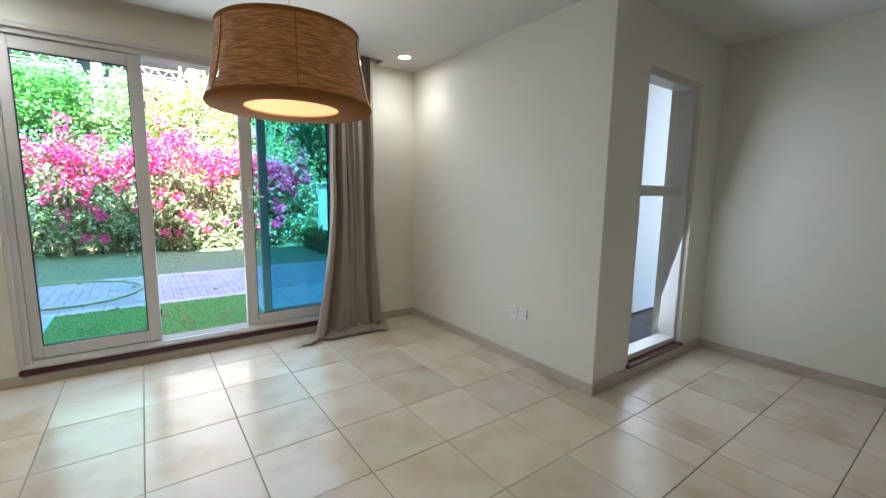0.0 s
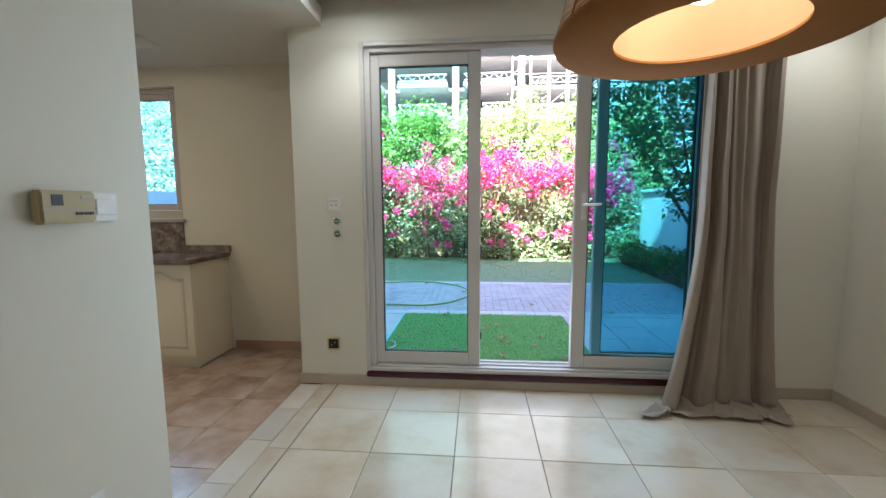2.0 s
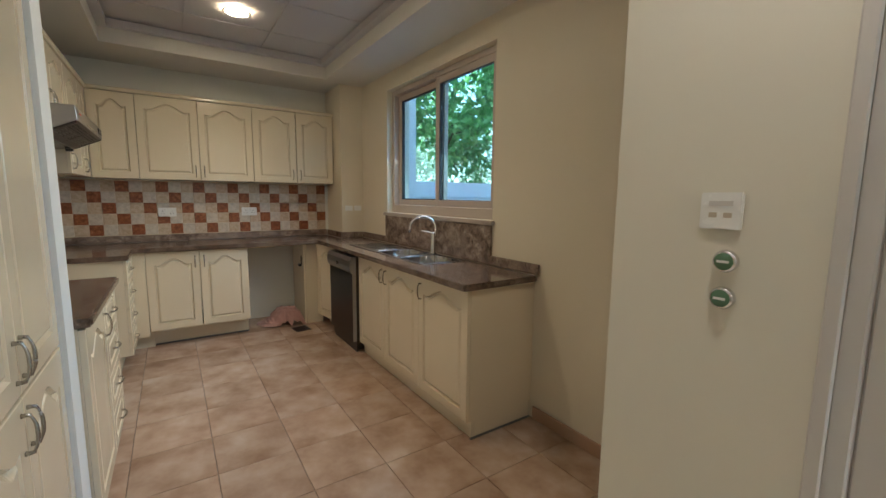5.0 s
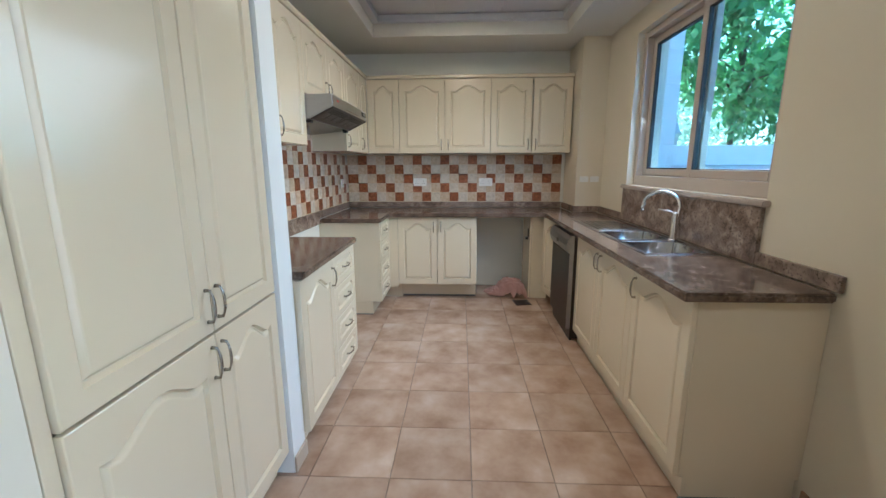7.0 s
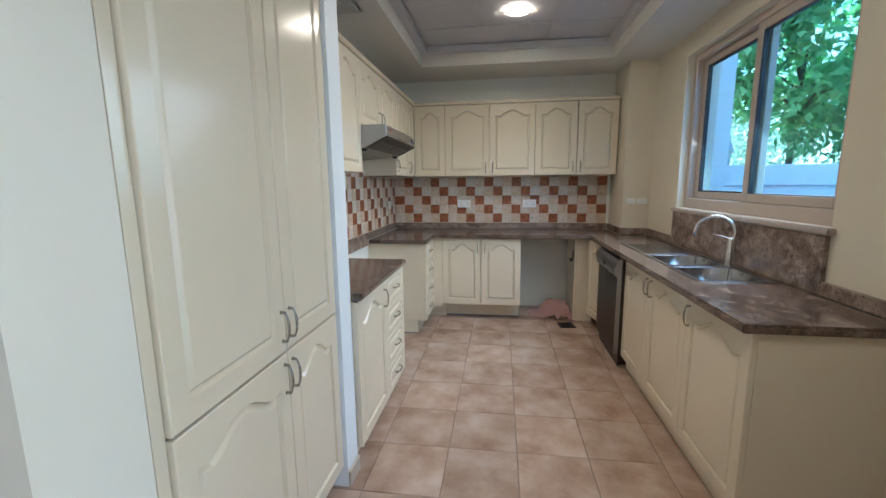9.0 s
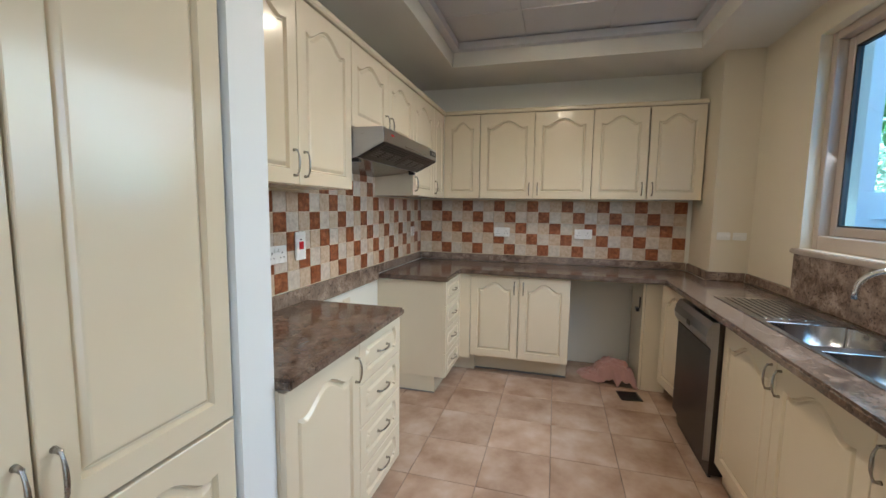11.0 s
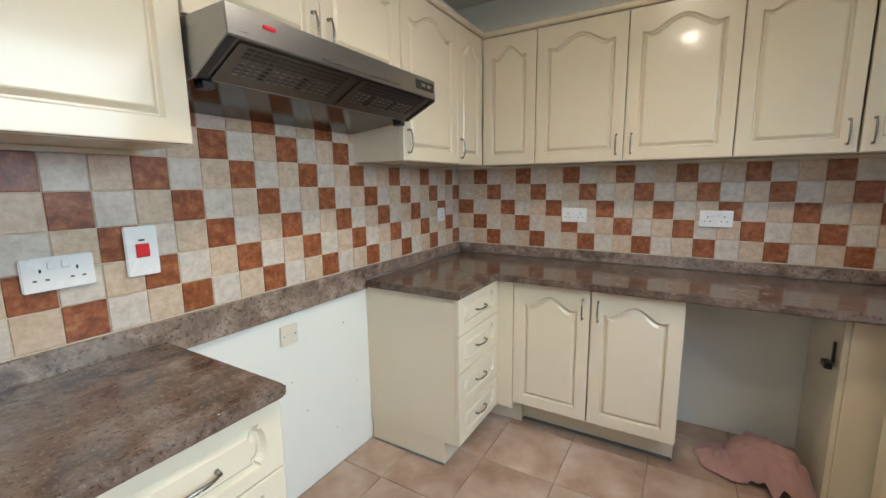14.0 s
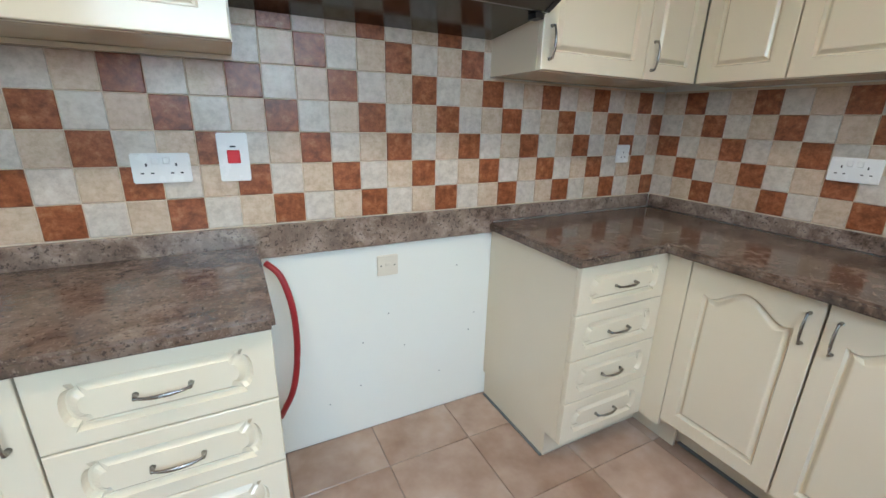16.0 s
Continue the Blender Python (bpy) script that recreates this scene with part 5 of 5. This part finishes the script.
bz = 1.95 + 0.22 * np.sin(bx * 1.7 + 0.6) + 0.12 * np.sin(bx * 4.1) + nrng.normal(size=n) * 0.24
low = nrng.uniform(size=n) < 0.13
bz = np.where(low, nrng.uniform(0.3, 1.5, n), bz)
by = 11.86 + 0.18 * np.sin(bx * 2.1) + 0.1 * nrng.normal(size=n) - 0.22 * np.clip(bz - 1.4, 0, 0.8)
rad = np.where(low, 0.10, 0.17)
leaves("bract_mass", clumps(np.stack([bx, by, bz], 1), rad, 52), 0.055, BRACT, bou, aspect=0.85)
fp = np.array([[-2.55, 11.9, 2.75], [-2.45, 11.9, 2.95], [1.9, 11.7, 2.75], [2.1, 11.7, 2.65], [2.9, 11.6, 2.6]])
leaves("bract_spray", clumps(fp, 0.13, 40), 0.055, BRACT, bou, aspect=0.85)
for k in range(24):
    x = -6.5 + 0.43 * k
    bm = bmesh.new()
    tube(bm, [(x, 12.3, GZ - 0.03), (x + 0.1 * math.sin(k), 12.25, 0.8), (x + 0.25 * math.sin(k * 2.1), 12.15, 1.7), (x + 0.4 * math.sin(k * 1.3), 12.0, 2.2)], [0.025, 0.018, 0.012, 0.006], 6)
    limbs("stem", bm, BARK, bou)

fence = thing("timber_fence", "weathered timber board fence behind the flowering hedge", "fence", pose(0, 12.75, GZ - 0.04))
for k in range(60):
    part("board", boxes((-7.2 + 0.185 * k, -7.025 + 0.185 * k, 0, 0.02, 0, 1.75)), FENCE_WOOD, fence)
part("rail", boxes((-7.2, 3.9, 0.021, 0.06, 0.4, 0.48)), FENCE_WOOD, fence)
part("rail", boxes((-7.2, 3.9, 0.021, 0.06, 1.4, 1.48)), FENCE_WOOD, fence)

rs = random.Random(3)
for k in range(9):
    x = -7.6 + 1.45 * k
    mat = LEAF_GREEN if x < -0.9 else LEAF_YELLOW
    top_z = 4.6 + 0.22 * math.sin(k * 2.3)
    sh = thing("garden_shrub", "dense leafy %s shrub rising behind the hedge" % ("green" if x < -0.9 else "yellow-green"), "shrub", pose(x, 13.7, GZ - 0.04), "shrubs behind the hedge")
    leaves("foliage", crown_pts((0, 0, 2.5), (1.08, 0.8, top_z - 2.75), 230, 0.30, 40), 0.095, mat, sh)
    # shade inside the shrub is put in as darker leaves
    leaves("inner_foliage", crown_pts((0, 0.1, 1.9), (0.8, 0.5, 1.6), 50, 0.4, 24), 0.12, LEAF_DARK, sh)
    bm = bmesh.new()
    for q in range(5):
        a = q * 1.3 + k
        tube(bm, [(0.08 * math.cos(a), 0.08 * math.sin(a), 0), (0.25 * math.cos(a), 0.2 * math.sin(a), 1.0), (0.6 * math.cos(a), 0.5 * math.sin(a), 2.2), (0.75 * math.cos(a), 0.6 * math.sin(a), 2.9)], [0.045, 0.035, 0.02, 0.008], 6)
    tagged(limbs("stems", bm, BARK, sh), kind="stuff")

# small tree beside the terrace, its branches reaching over the lawn
tr = thing("garden_tree", "small spreading dark-leaved tree beside the white garden wall", "tree", pose(3.28, 8.15, GZ - 0.04))
bm = bmesh.new()
tube(bm, [(0, 0, 0), (-0.03, 0, 0.35), (-0.08, 0.02, 0.7)], [0.06, 0.05, 0.045], 8)
tips = []
for q in range(9):
    a = q * 2.4 + 0.4
    r1 = 0.5 + 0.12 * (q % 3)
    p1 = Vector((-0.08, 0.02, 0.62 + 0.03 * q))
    p2 = p1 + Vector((r1 * 0.7 * math.cos(a), r1 * 0.6 * math.sin(a), 0.75))
    p3 = p2 + Vector((r1 * 0.9 * math.cos(a + 0.3), r1 * 0.8 * math.sin(a + 0.3), 0.9))
    p4 = p3 + Vector((r1 * 0.8 * math.cos(a - 0.3), r1 * 0.8 * math.sin(a - 0.3), 0.6))
    tube(bm, [p1, p2, p3, p4], [0.03, 0.022, 0.014, 0.005], 6)
    tips += [p2, p3, p4]
limbs("trunk", bm, BARK, tr)
leaves("crown", np.vstack([crown_pts((-0.05, 0.0, 2.6), (1.35, 1.3, 1.25), 190, 0.26, 28), clumps([tuple(p) for p in tips], 0.3, 40), crown_pts((-1.3, 0.7, 2.9), (0.6, 0.6, 0.5), 16, 0.2, 20)]), 0.085, LEAF_DARK, tr, droop=0.3)
hd = thing("low_hedge", "low dark clipped hedge along the white garden wall", "hedge")
cs = np.stack([nrng.uniform(3.05, 3.6, 170), nrng.uniform(7.6, 11.6, 170), nrng.uniform(0.05, 0.42, 170)], 1)
leaves("foliage", clumps(cs, 0.17, 42), 0.06, LEAF_DARK, hd)
part("stem_mass", boxes((3.15, 3.5, 7.7, 11.5, GZ - 0.04, 0.25)), BARK, hd)
tagged(link("garden_wall_east", boxes((3.8, 3.98, Y_DOOR + WT, 14.0, -0.1, 1.55), (3.77, 4.01, Y_DOOR + WT, 14.0, 1.5501, 1.62), bevel=0.006), WHITE_WALL), kind="structure")
tagged(link("garden_wall_west", boxes((-6.18, -6.0, Y_KIT + WT + 0.02, 14.0, -0.1, 1.34), (-6.24, -5.96, Y_KIT + WT + 0.02, 14.0, 1.3401, 1.575), bevel=0.006), WHITE_WALL), kind="structure")
# plants beyond the white wall, seen from the kitchen
tagged(link("house_wing", boxes((-5.9, -4.76, Y_KIT + WT + 0.001, 6.03, -0.05, HT)), WHITE_WALL), kind="structure")
bt = thing("broadleaf_tree", "broad-leaved green tree beyond the white wall outside the kitchen", "tree", pose(-8.1, 8.5, GZ - 0.04))
bm = bmesh.new()
tube(bm, [(-0.4, 0.3, 0), (-0.35, 0.3, 1.2), (-0.2, 0.2, 2.4), (0.1, 0.1, 3.6)], [0.08, 0.065, 0.05, 0.02], 8)
for q in range(8):
    a = q * 2.4
    tube(bm, [(-0.1, 0.15, 2.3 + 0.15 * q), (0.5 * math.cos(a), 0.5 * math.sin(a), 2.7 + 0.15 * q), (1.1 * math.cos(a), 1.1 * math.sin(a), 2.7 + 0.15 * q)], [0.022, 0.015, 0.006], 6)
limbs("trunk", bm, BARK, bt)
BROAD = leaf_mat("broad_leaf", (0.11, 0.30, 0.10), (0.21, 0.48, 0.17), (0.42, 0.70, 0.28), 0.4)
leaves("crown", crown_pts((0.35, 0.15, 3.75), (1.25, 1.55, 1.45), 150, 0.36, 34), 0.17, BROAD, bt, droop=0.9, aspect=0.5)
# the lower leaves have the crown's shade painted in as a darker green
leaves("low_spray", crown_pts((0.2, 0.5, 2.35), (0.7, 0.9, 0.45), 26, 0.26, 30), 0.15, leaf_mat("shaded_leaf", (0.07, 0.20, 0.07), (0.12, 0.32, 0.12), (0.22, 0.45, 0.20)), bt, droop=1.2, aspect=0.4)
GREY_LEAF = leaf_mat("grey_green_leaf", (0.28, 0.40, 0.27), (0.46, 0.57, 0.42), (0.64, 0.73, 0.58))
for k, (x, y, r, h) in enumerate(((-12.5, 13.0, 2.2, 3.4), (-9.6, 14.6, 2.0, 3.0), (-14.5, 9.5, 2.3, 3.6), (-6.8, 16.0, 2.2, 3.4), (-17.0, 12.0, 2.6, 4.0))):
    ft = thing("background_tree", "tall grey-green tree beyond the neighbouring garden", "tree", pose(x, y, GZ - 0.04), "trees beyond the garden")
    bm = bmesh.new()
    tube(bm, [(0, 0, 0), (0.1, 0, h * 0.5), (0, 0.1, h)], [0.16, 0.12, 0.06], 8)
    limbs("trunk", bm, BARK, ft)
    leaves("crown", crown_pts((0, 0, h), (r, r, h * 0.72), 120, 0.55, 42), 0.16, GREY_LEAF, ft, droop=0.6)
um = thing("parasol", "closed pale blue parasol in the neighbouring garden", "parasol", pose(-10.6, 8.7, GZ - 0.04))
bm = bmesh.new()
lathe(bm, [(0.02, 2.62), (0.06, 2.6), (0.22, 2.35), (0.31, 2.12), (0.26, 2.05), (0.22, 1.6), (0.16, 1.2), (0.02, 1.15)], 16)
part("folded_canopy", bm, plain("pale_blue_canvas", (0.40, 0.48, 0.58), 0.8), um)
bm = bmesh.new()
tube(bm, [(0, 0, 0), (0, 0, 2.6)], 0.022, 8)
part("pole", bm, WHITE_METAL, um)
part("base", boxes((-0.25, 0.25, -0.25, 0.25, 0, 0.06)), CONCRETE, um)
# little wire edging by the hedge
wf = thing("wire_edging", "thin rusty wire edging at the foot of the hedge", "fence")
for k in range(8):
    bm = bmesh.new()
    x = 2.15 + 0.11 * k
    tube(bm, [(x, 11.55 - 0.05 * k, GZ), (x, 11.55 - 0.05 * k, 0.42), (x + 0.05, 11.52 - 0.05 * k, 0.46), (x + 0.10, 11.50 - 0.05 * k, 0.42)], 0.006, 5)
    part("wire", bm, BARK, wf)

# bright turf mat outside the door, with fallen leaves
mat_t = thing("turf_mat", "bright green artificial turf mat laid on the terrace outside the door", "turf mat")
part("backing", boxes((-1.0, 0.90, 5.06, 6.92, GZ + 0.001, GZ + 0.012)), TURF_BASE, mat_t)
m = 30000
leaves("turf_fibre", np.stack([nrng.uniform(-0.99, 0.89, m), 5.06 + 1.86 * nrng.uniform(0, 1, m), np.full(m, GZ + 0.01)], 1), 0.020, TURF, mat_t, droop=-1.6, aspect=0.2)
DRY = leaf_mat("dry_leaf", (0.35, 0.22, 0.09), (0.50, 0.36, 0.16), (0.60, 0.48, 0.28))
dry = None
rl = random.Random(8)
for k in range(46):
    if k < 26:
        x, y, z = rl.uniform(-0.9, 0.85), rl.uniform(5.2, 6.85), GZ + 0.03
    else:
        x, y, z = rl.uniform(-1.4, 3.4), rl.uniform(7.0, 11.0), GZ + 0.006
    mm = pose(x, y, z, rl.uniform(-15, 15), rl.uniform(-15, 15), rl.uniform(0, 360))
    if dry is None:
        bm = bmesh.new()
        row = [[bm.verts.new((0.035 * u * (1 - (2 * v - 1) ** 2) ** 0.5 * 0.8, 0.075 * v - 0.037, 0.012 * u * u + 0.008 * (2 * v - 1) ** 2)) for u in (-1, -0.5, 0, 0.5, 1)] for v in (0.02, 0.25, 0.5, 0.75, 0.98)]
        for a, b in zip(row, row[1:]):
            for i in range(4):
                bm.faces.new((a[i], a[i + 1], b[i + 1], b[i]))
        dry = link("fallen_leaf", bm, DRY, smooth=True)
        tagged(dry, "dry curled brown leaf fallen on the terrace", "leaf", "fallen leaves")
        dry.matrix_basis = mm
    else:
        copy_thing(dry, mm)
# junction block, cable and edging strip at the mat's side
jb = thing("weight_block", "small grey plastic block lying on the turf mat edge", "block", pose(-0.86, 5.40, GZ + 0.012, 0, 0, 20))
part("body", boxes((-0.055, 0.055, -0.10, 0.10, 0, 0.06), bevel=0.008, seg=2), SCREED, jb)
es = thing("edging_strip", "pale cyan plastic edging strip along the turf mat", "edging strip")
part("strip", boxes((-1.03, -1.003, 5.75, 6.92, GZ + 0.001, GZ + 0.02), bevel=0.003), plain("cyan_plastic", (0.30, 0.62, 0.62), 0.4), es)
wc = thing("loose_cable", "thin white cable curling from the grey block", "cable")
bm = bmesh.new()
tube(bm, [(-0.90, 5.50, GZ + 0.05), (-0.92, 5.58, GZ + 0.04), (-0.88, 5.68, GZ + 0.035), (-0.90, 5.78, GZ + 0.035), (-0.97, 5.84, GZ + 0.03)], 0.006, 6)
part("wire", bm, PLATE, wc, smooth=True)
# garden hose in a wide loop
gh = thing("garden_hose", "pale yellow-green garden hose lying in a loop on the blocks", "hose")
bm = bmesh.new()
ctrl = [(-4.0, 8.5), (-2.8, 8.75), (-1.75, 8.88), (-0.97, 8.98), (-0.40, 8.62), (-0.24, 8.10), (-0.44, 7.58), (-0.80, 7.34), (-1.4, 7.33), (-2.1, 7.2), (-1.9, 6.3), (-1.35, 5.9), (-1.12, 5.5)]
sm = []
for i in range(len(ctrl) - 1):
    g4 = [Vector((*ctrl[min(max(i + o, 0), len(ctrl) - 1)], GZ + 0.016)) for o in (-1, 0, 1, 2)]
    for k in range(6):
        s = k / 6
        sm.append(0.5 * ((2 * g4[1]) + (g4[2] - g4[0]) * s + (2 * g4[0] - 5 * g4[1] + 4 * g4[2] - g4[3]) * s * s + (3 * g4[1] - g4[0] - 3 * g4[2] + g4[3]) * s ** 3))
tube(bm, sm, 0.013, 8)
part("tube", bm, RUBBER_YEL, gh, smooth=True)

# ---- unfinished tower beyond the garden ----
tw = thing("unfinished_tower", "unfinished grey concrete tower block with open floors and scaffolding", "building under construction", pose(0, 48, -0.1))
for f in range(12):
    z = 1.6 + 3.05 * f
    part("floor_slab", boxes((-31, 42, 0.6, 16, z, z + 0.32)), CONCRETE, tw)
    for bay in range(10):
        x = -31 + 7.1 * bay
        if x < 1.5:
            part("balcony_slab", boxes((x + 0.9, x + 6.3, -1.3, 0.599, z, z + 0.45), bevel=0.02), CONCRETE, tw)
    bm = bmesh.new()
    for bay in range(10):
        x = -31 + 7.1 * bay + 1.0
        yy0 = -1.2 if bay < 5 else 0.7
        for a, b in ((0.62, 0.70), (1.25, 1.33)):
            box(bm, x, x + 5.2, yy0, yy0 + 0.06, z + a, z + b)
        for q in range(10):
            x0 = x + 0.52 * q
            tube(bm, [(x0, yy0 + 0.03, z + (0.66 if q % 2 else 1.29)), (x0 + 0.52, yy0 + 0.03, z + (1.29 if q % 2 else 0.66))], 0.035, 4, False)
    tagged(part("guard_lattice", bm, WHITE_METAL, tw), kind="stuff")
for bay in range(11):
    x = -31 + 7.1 * bay
    part("column", boxes((x - 0.35, x + 0.35, 0.25, 1.0, 0, 38.2)), CONCRETE, tw)
    part("inner_wall", boxes((x + 1.8, x + 5.2, 7.0, 7.3, 0, 38.2)), CONCRETE, tw)
bm = bmesh.new()
for q in range(17):
    x = 3.4 + 1.9 * q
    for dy in (-1.6, -0.4):
        box(bm, x - 0.05, x + 0.05, dy - 0.05, dy + 0.05, 0, 38)
    for f in range(24):
        z = 1.0 + 1.52 * f
        box(bm, x, x + 1.9, -1.64, -1.57, z, z + 0.07)
        if (q + f) % 3 == 0:
            tube(bm, [(x, -1.6, z), (x + 1.9, -1.6, z + 1.52)], 0.04, 4, False)
tagged(part("scaffold", bm, SCAFF, tw), kind="stuff")

# ---- floor and wall pieces ----
floor_ob = bpy.data.objects["floor"]
_piece = {}


def piece_mesh(kind, w, d, mat, h=0.012, bevel=0.002):
    key = (kind, round(w, 3), round(d, 3), mat.name)
    if key not in _piece:
        bm = bmesh.new()
        e = bevel
        lo = [bm.verts.new(p) for p in ((0, 0, -h), (w, 0, -h), (w, d, -h), (0, d, -h))]
        mid = [bm.verts.new((p.co.x, p.co.y, -e)) for p in lo]
        top = [bm.verts.new(p) for p in ((e, e, 0), (w - e, e, 0), (w - e, d - e, 0), (e, d - e, 0))]
        for a, b in ((lo, mid), (mid, top)):
            for k in range(4):
                bm.faces.new((a[k], a[(k + 1) % 4], b[(k + 1) % 4], b[k]))
        bm.faces.new(top)
        me = bpy.data.meshes.new(kind)
        bm.to_mesh(me)
        bm.free()
        me.materials.append(mat)
        _piece[key] = me
    return _piece[key]


rng = random.Random(5)


def lay(kind, parent, x0, x1, y0, y1, mat, z=0.0, gap=0.003, m=None):
    if x1 - x0 < 0.02 or y1 - y0 < 0.02:
        return
    ob = new(kind, piece_mesh(kind, x1 - x0 - gap, y1 - y0 - gap, mat))
    ob.parent = parent
    local = pose(x0 + gap / 2, y0 + gap / 2, z + rng.uniform(-0.0006, 0.0006))
    ob.matrix_basis = (m @ local) if m is not None else local


def grid_lines(a, b, o, p):
    k0 = math.floor((a - o) / p)
    out = [a]
    k = k0 + 1
    while o + k * p < b - 1e-4:
        if o + k * p > a + 1e-4:
            out.append(o + k * p)
        k += 1
    return out + [b]


def pave(kind, parent, x0, x1, y0, y1, ox, oy, px, py, mat, gap=0.0035):
    xs, ys = grid_lines(x0, x1, ox, px), grid_lines(y0, y1, oy, py)
    for a, b in zip(xs, xs[1:]):
        for c, d in zip(ys, ys[1:]):
            lay(kind, parent, a, b, c, d, mat, gap=gap)


# cream tiles of the living room, a cut course and a pale strip at the kitchen's edge
pave("floor_tile", floor_ob, -1.13, X_EAST, -0.55, Y_DOOR, -0.675, 3.542, 0.4495, 0.4525, TILE_LIVING)
pave("floor_tile", floor_ob, X_EAST, 3.90, -0.55, Y_ALC, -0.675, 3.542, 0.4495, 0.4525, TILE_LIVING)
pave("floor_tile", floor_ob, -1.245, -1.13, -0.55, Y_DOOR, -2, 3.542, 3, 0.4525, TILE_LIVING)
pave("strip_tile", floor_ob, -1.405, -1.245, 3.36, Y_DOOR, -3, 3.70, 3, 0.36, TILE_STRIP)
pave("kitchen_floor_tile", floor_ob, X_WEST, -1.405, Y_SOUTH, Y_KIT, -2.77, 3.80, 0.36, 0.36, TILE_KITCHEN, 0.003)

# checked splash tiles, 100 mm square
def splash(wall_ob, m, cols, rows, first, shift, skip, pw=0.1):
    for j in range(rows):
        for i in range(cols):
            if skip(i, j):
                continue
            k = (i + shift * j + first) % 3
            mat = (T_RED, T_WHITE, T_BEIGE)[k]
            w0 = pw * i
            lay("wall_tile", wall_ob, w0 if i or pw == 0.1 else -0.014, w0 + pw, 0.1 * j, 0.1 * j + 0.1, mat, gap=0.0025, m=m)


ZT = 0.962
south = bpy.data.objects["wall_kitchen_south"]
# south wall: local x runs west to east from the corner, local y is up
mS = Matrix.Translation((-2.54, Y_SOUTH + 0.009, ZT)) @ Matrix(((-1, 0, 0, 0), (0, 0, 1, 0), (0, 1, 0, 0), (0, 0, 0, 1)))
splash(south, mS, 29, 8, 2, 1, lambda i, j: j > 4 and not (9 <= i <= 18))
west = bpy.data.objects["wall_kitchen_west"]
mW = Matrix.Translation((X_WEST + 0.009, 2.866, ZT)) @ Matrix(((0, 0, 1, 0), (1, 0, 0, 0), (0, 1, 0, 0), (0, 0, 0, 1)))
splash(west, mW, 23, 5, 1, 1, lambda i, j: False, 0.1011)
link("tile_bed", boxes((X_WEST + 0.0005, X_WEST + 0.0045, 2.85, 5.19, 0.955, 1.47)), GROUT_LIGHT, west)
link("tile_bed", boxes((X_WEST + 0.006, -2.558, Y_SOUTH + 0.0005, Y_SOUTH + 0.0045, 0.955, 1.47), (-4.42, -3.42, Y_SOUTH + 0.0005, Y_SOUTH + 0.0045, 1.4701, 1.77)), GROUT_LIGHT, south)

# ---- terrace pieces ----
pv = bpy.data.objects["pavement"]
GP = -0.05


def gl(kind, x0, x1, y0, y1, mat, gap=0.005):
    lay(kind, pv, x0, x1, y0, y1, mat, z=GP, gap=gap)


for k in range(25):
    gl("kerb_slab", -6.0 + 0.395 * k, -5.605 + 0.395 * k, 8.93, 9.12, KERB)
for k in range(17):
    gl("paving_slab", -2.6 + 0.4 * k, -2.2 + 0.4 * k, 6.95, 7.15, KERB)
    gl("paving_slab", -2.6 + 0.4 * k, -2.2 + 0.4 * k, 4.92, 5.32, KERB)
for k in range(5):
    for x0 in (-2.6, -2.2, -1.8, -1.4, 0.92, 1.32, 1.72, 2.12, 2.52):
        gl("paving_slab", x0, x0 + (0.4 if x0 != -1.4 else 0.38), 5.325 + 0.4 * min(k, 3.999), 5.725 + 0.4 * k if k < 4 else 6.945, KERB)
# herringbone blocks: the nearest one by one, the rest joined
near, far_bm = 0, bmesh.new()
for i in range(-75, 95):
    for j in range(-10, 60):
        k = (i - j) % 4
        # a herringbone cell pair: one block lying, one standing
        if k == 0:
            x0, y0, w, d = i * 0.1, 7.155 + j * 0.1, 0.2, 0.1
        elif k == 2:
            x0, y0, w, d = i * 0.1 + 0.1, 7.155 + j * 0.1, 0.1, 0.2
        else:
            continue
        x1, y1 = min(x0 + w, 3.79), min(y0 + d, 8.925)
        x0, y0 = max(x0, -5.99), max(y0, 7.155)
        if x1 - x0 < 0.03 or y1 - y0 < 0.03:
            continue
        if -1.6 < x0 < 2.6 and y0 < 7.85 and near < 290 and x1 - x0 in (w,) or (-1.6 < x0 < 2.6 and y0 < 7.75 and near < 290):
            gl("paving_block", x0, x1, y0, y1, BLOCK)
            near += 1
        else:
            z = GP + rng.uniform(-0.002, 0.001)
            box(far_bm, x0 + 0.0025, x1 - 0.0025, y0 + 0.0025, y1 - 0.0025, GP - 0.011, z)
tagged(link("paving_blocks", far_bm, BLOCK, pv), kind="stuff")
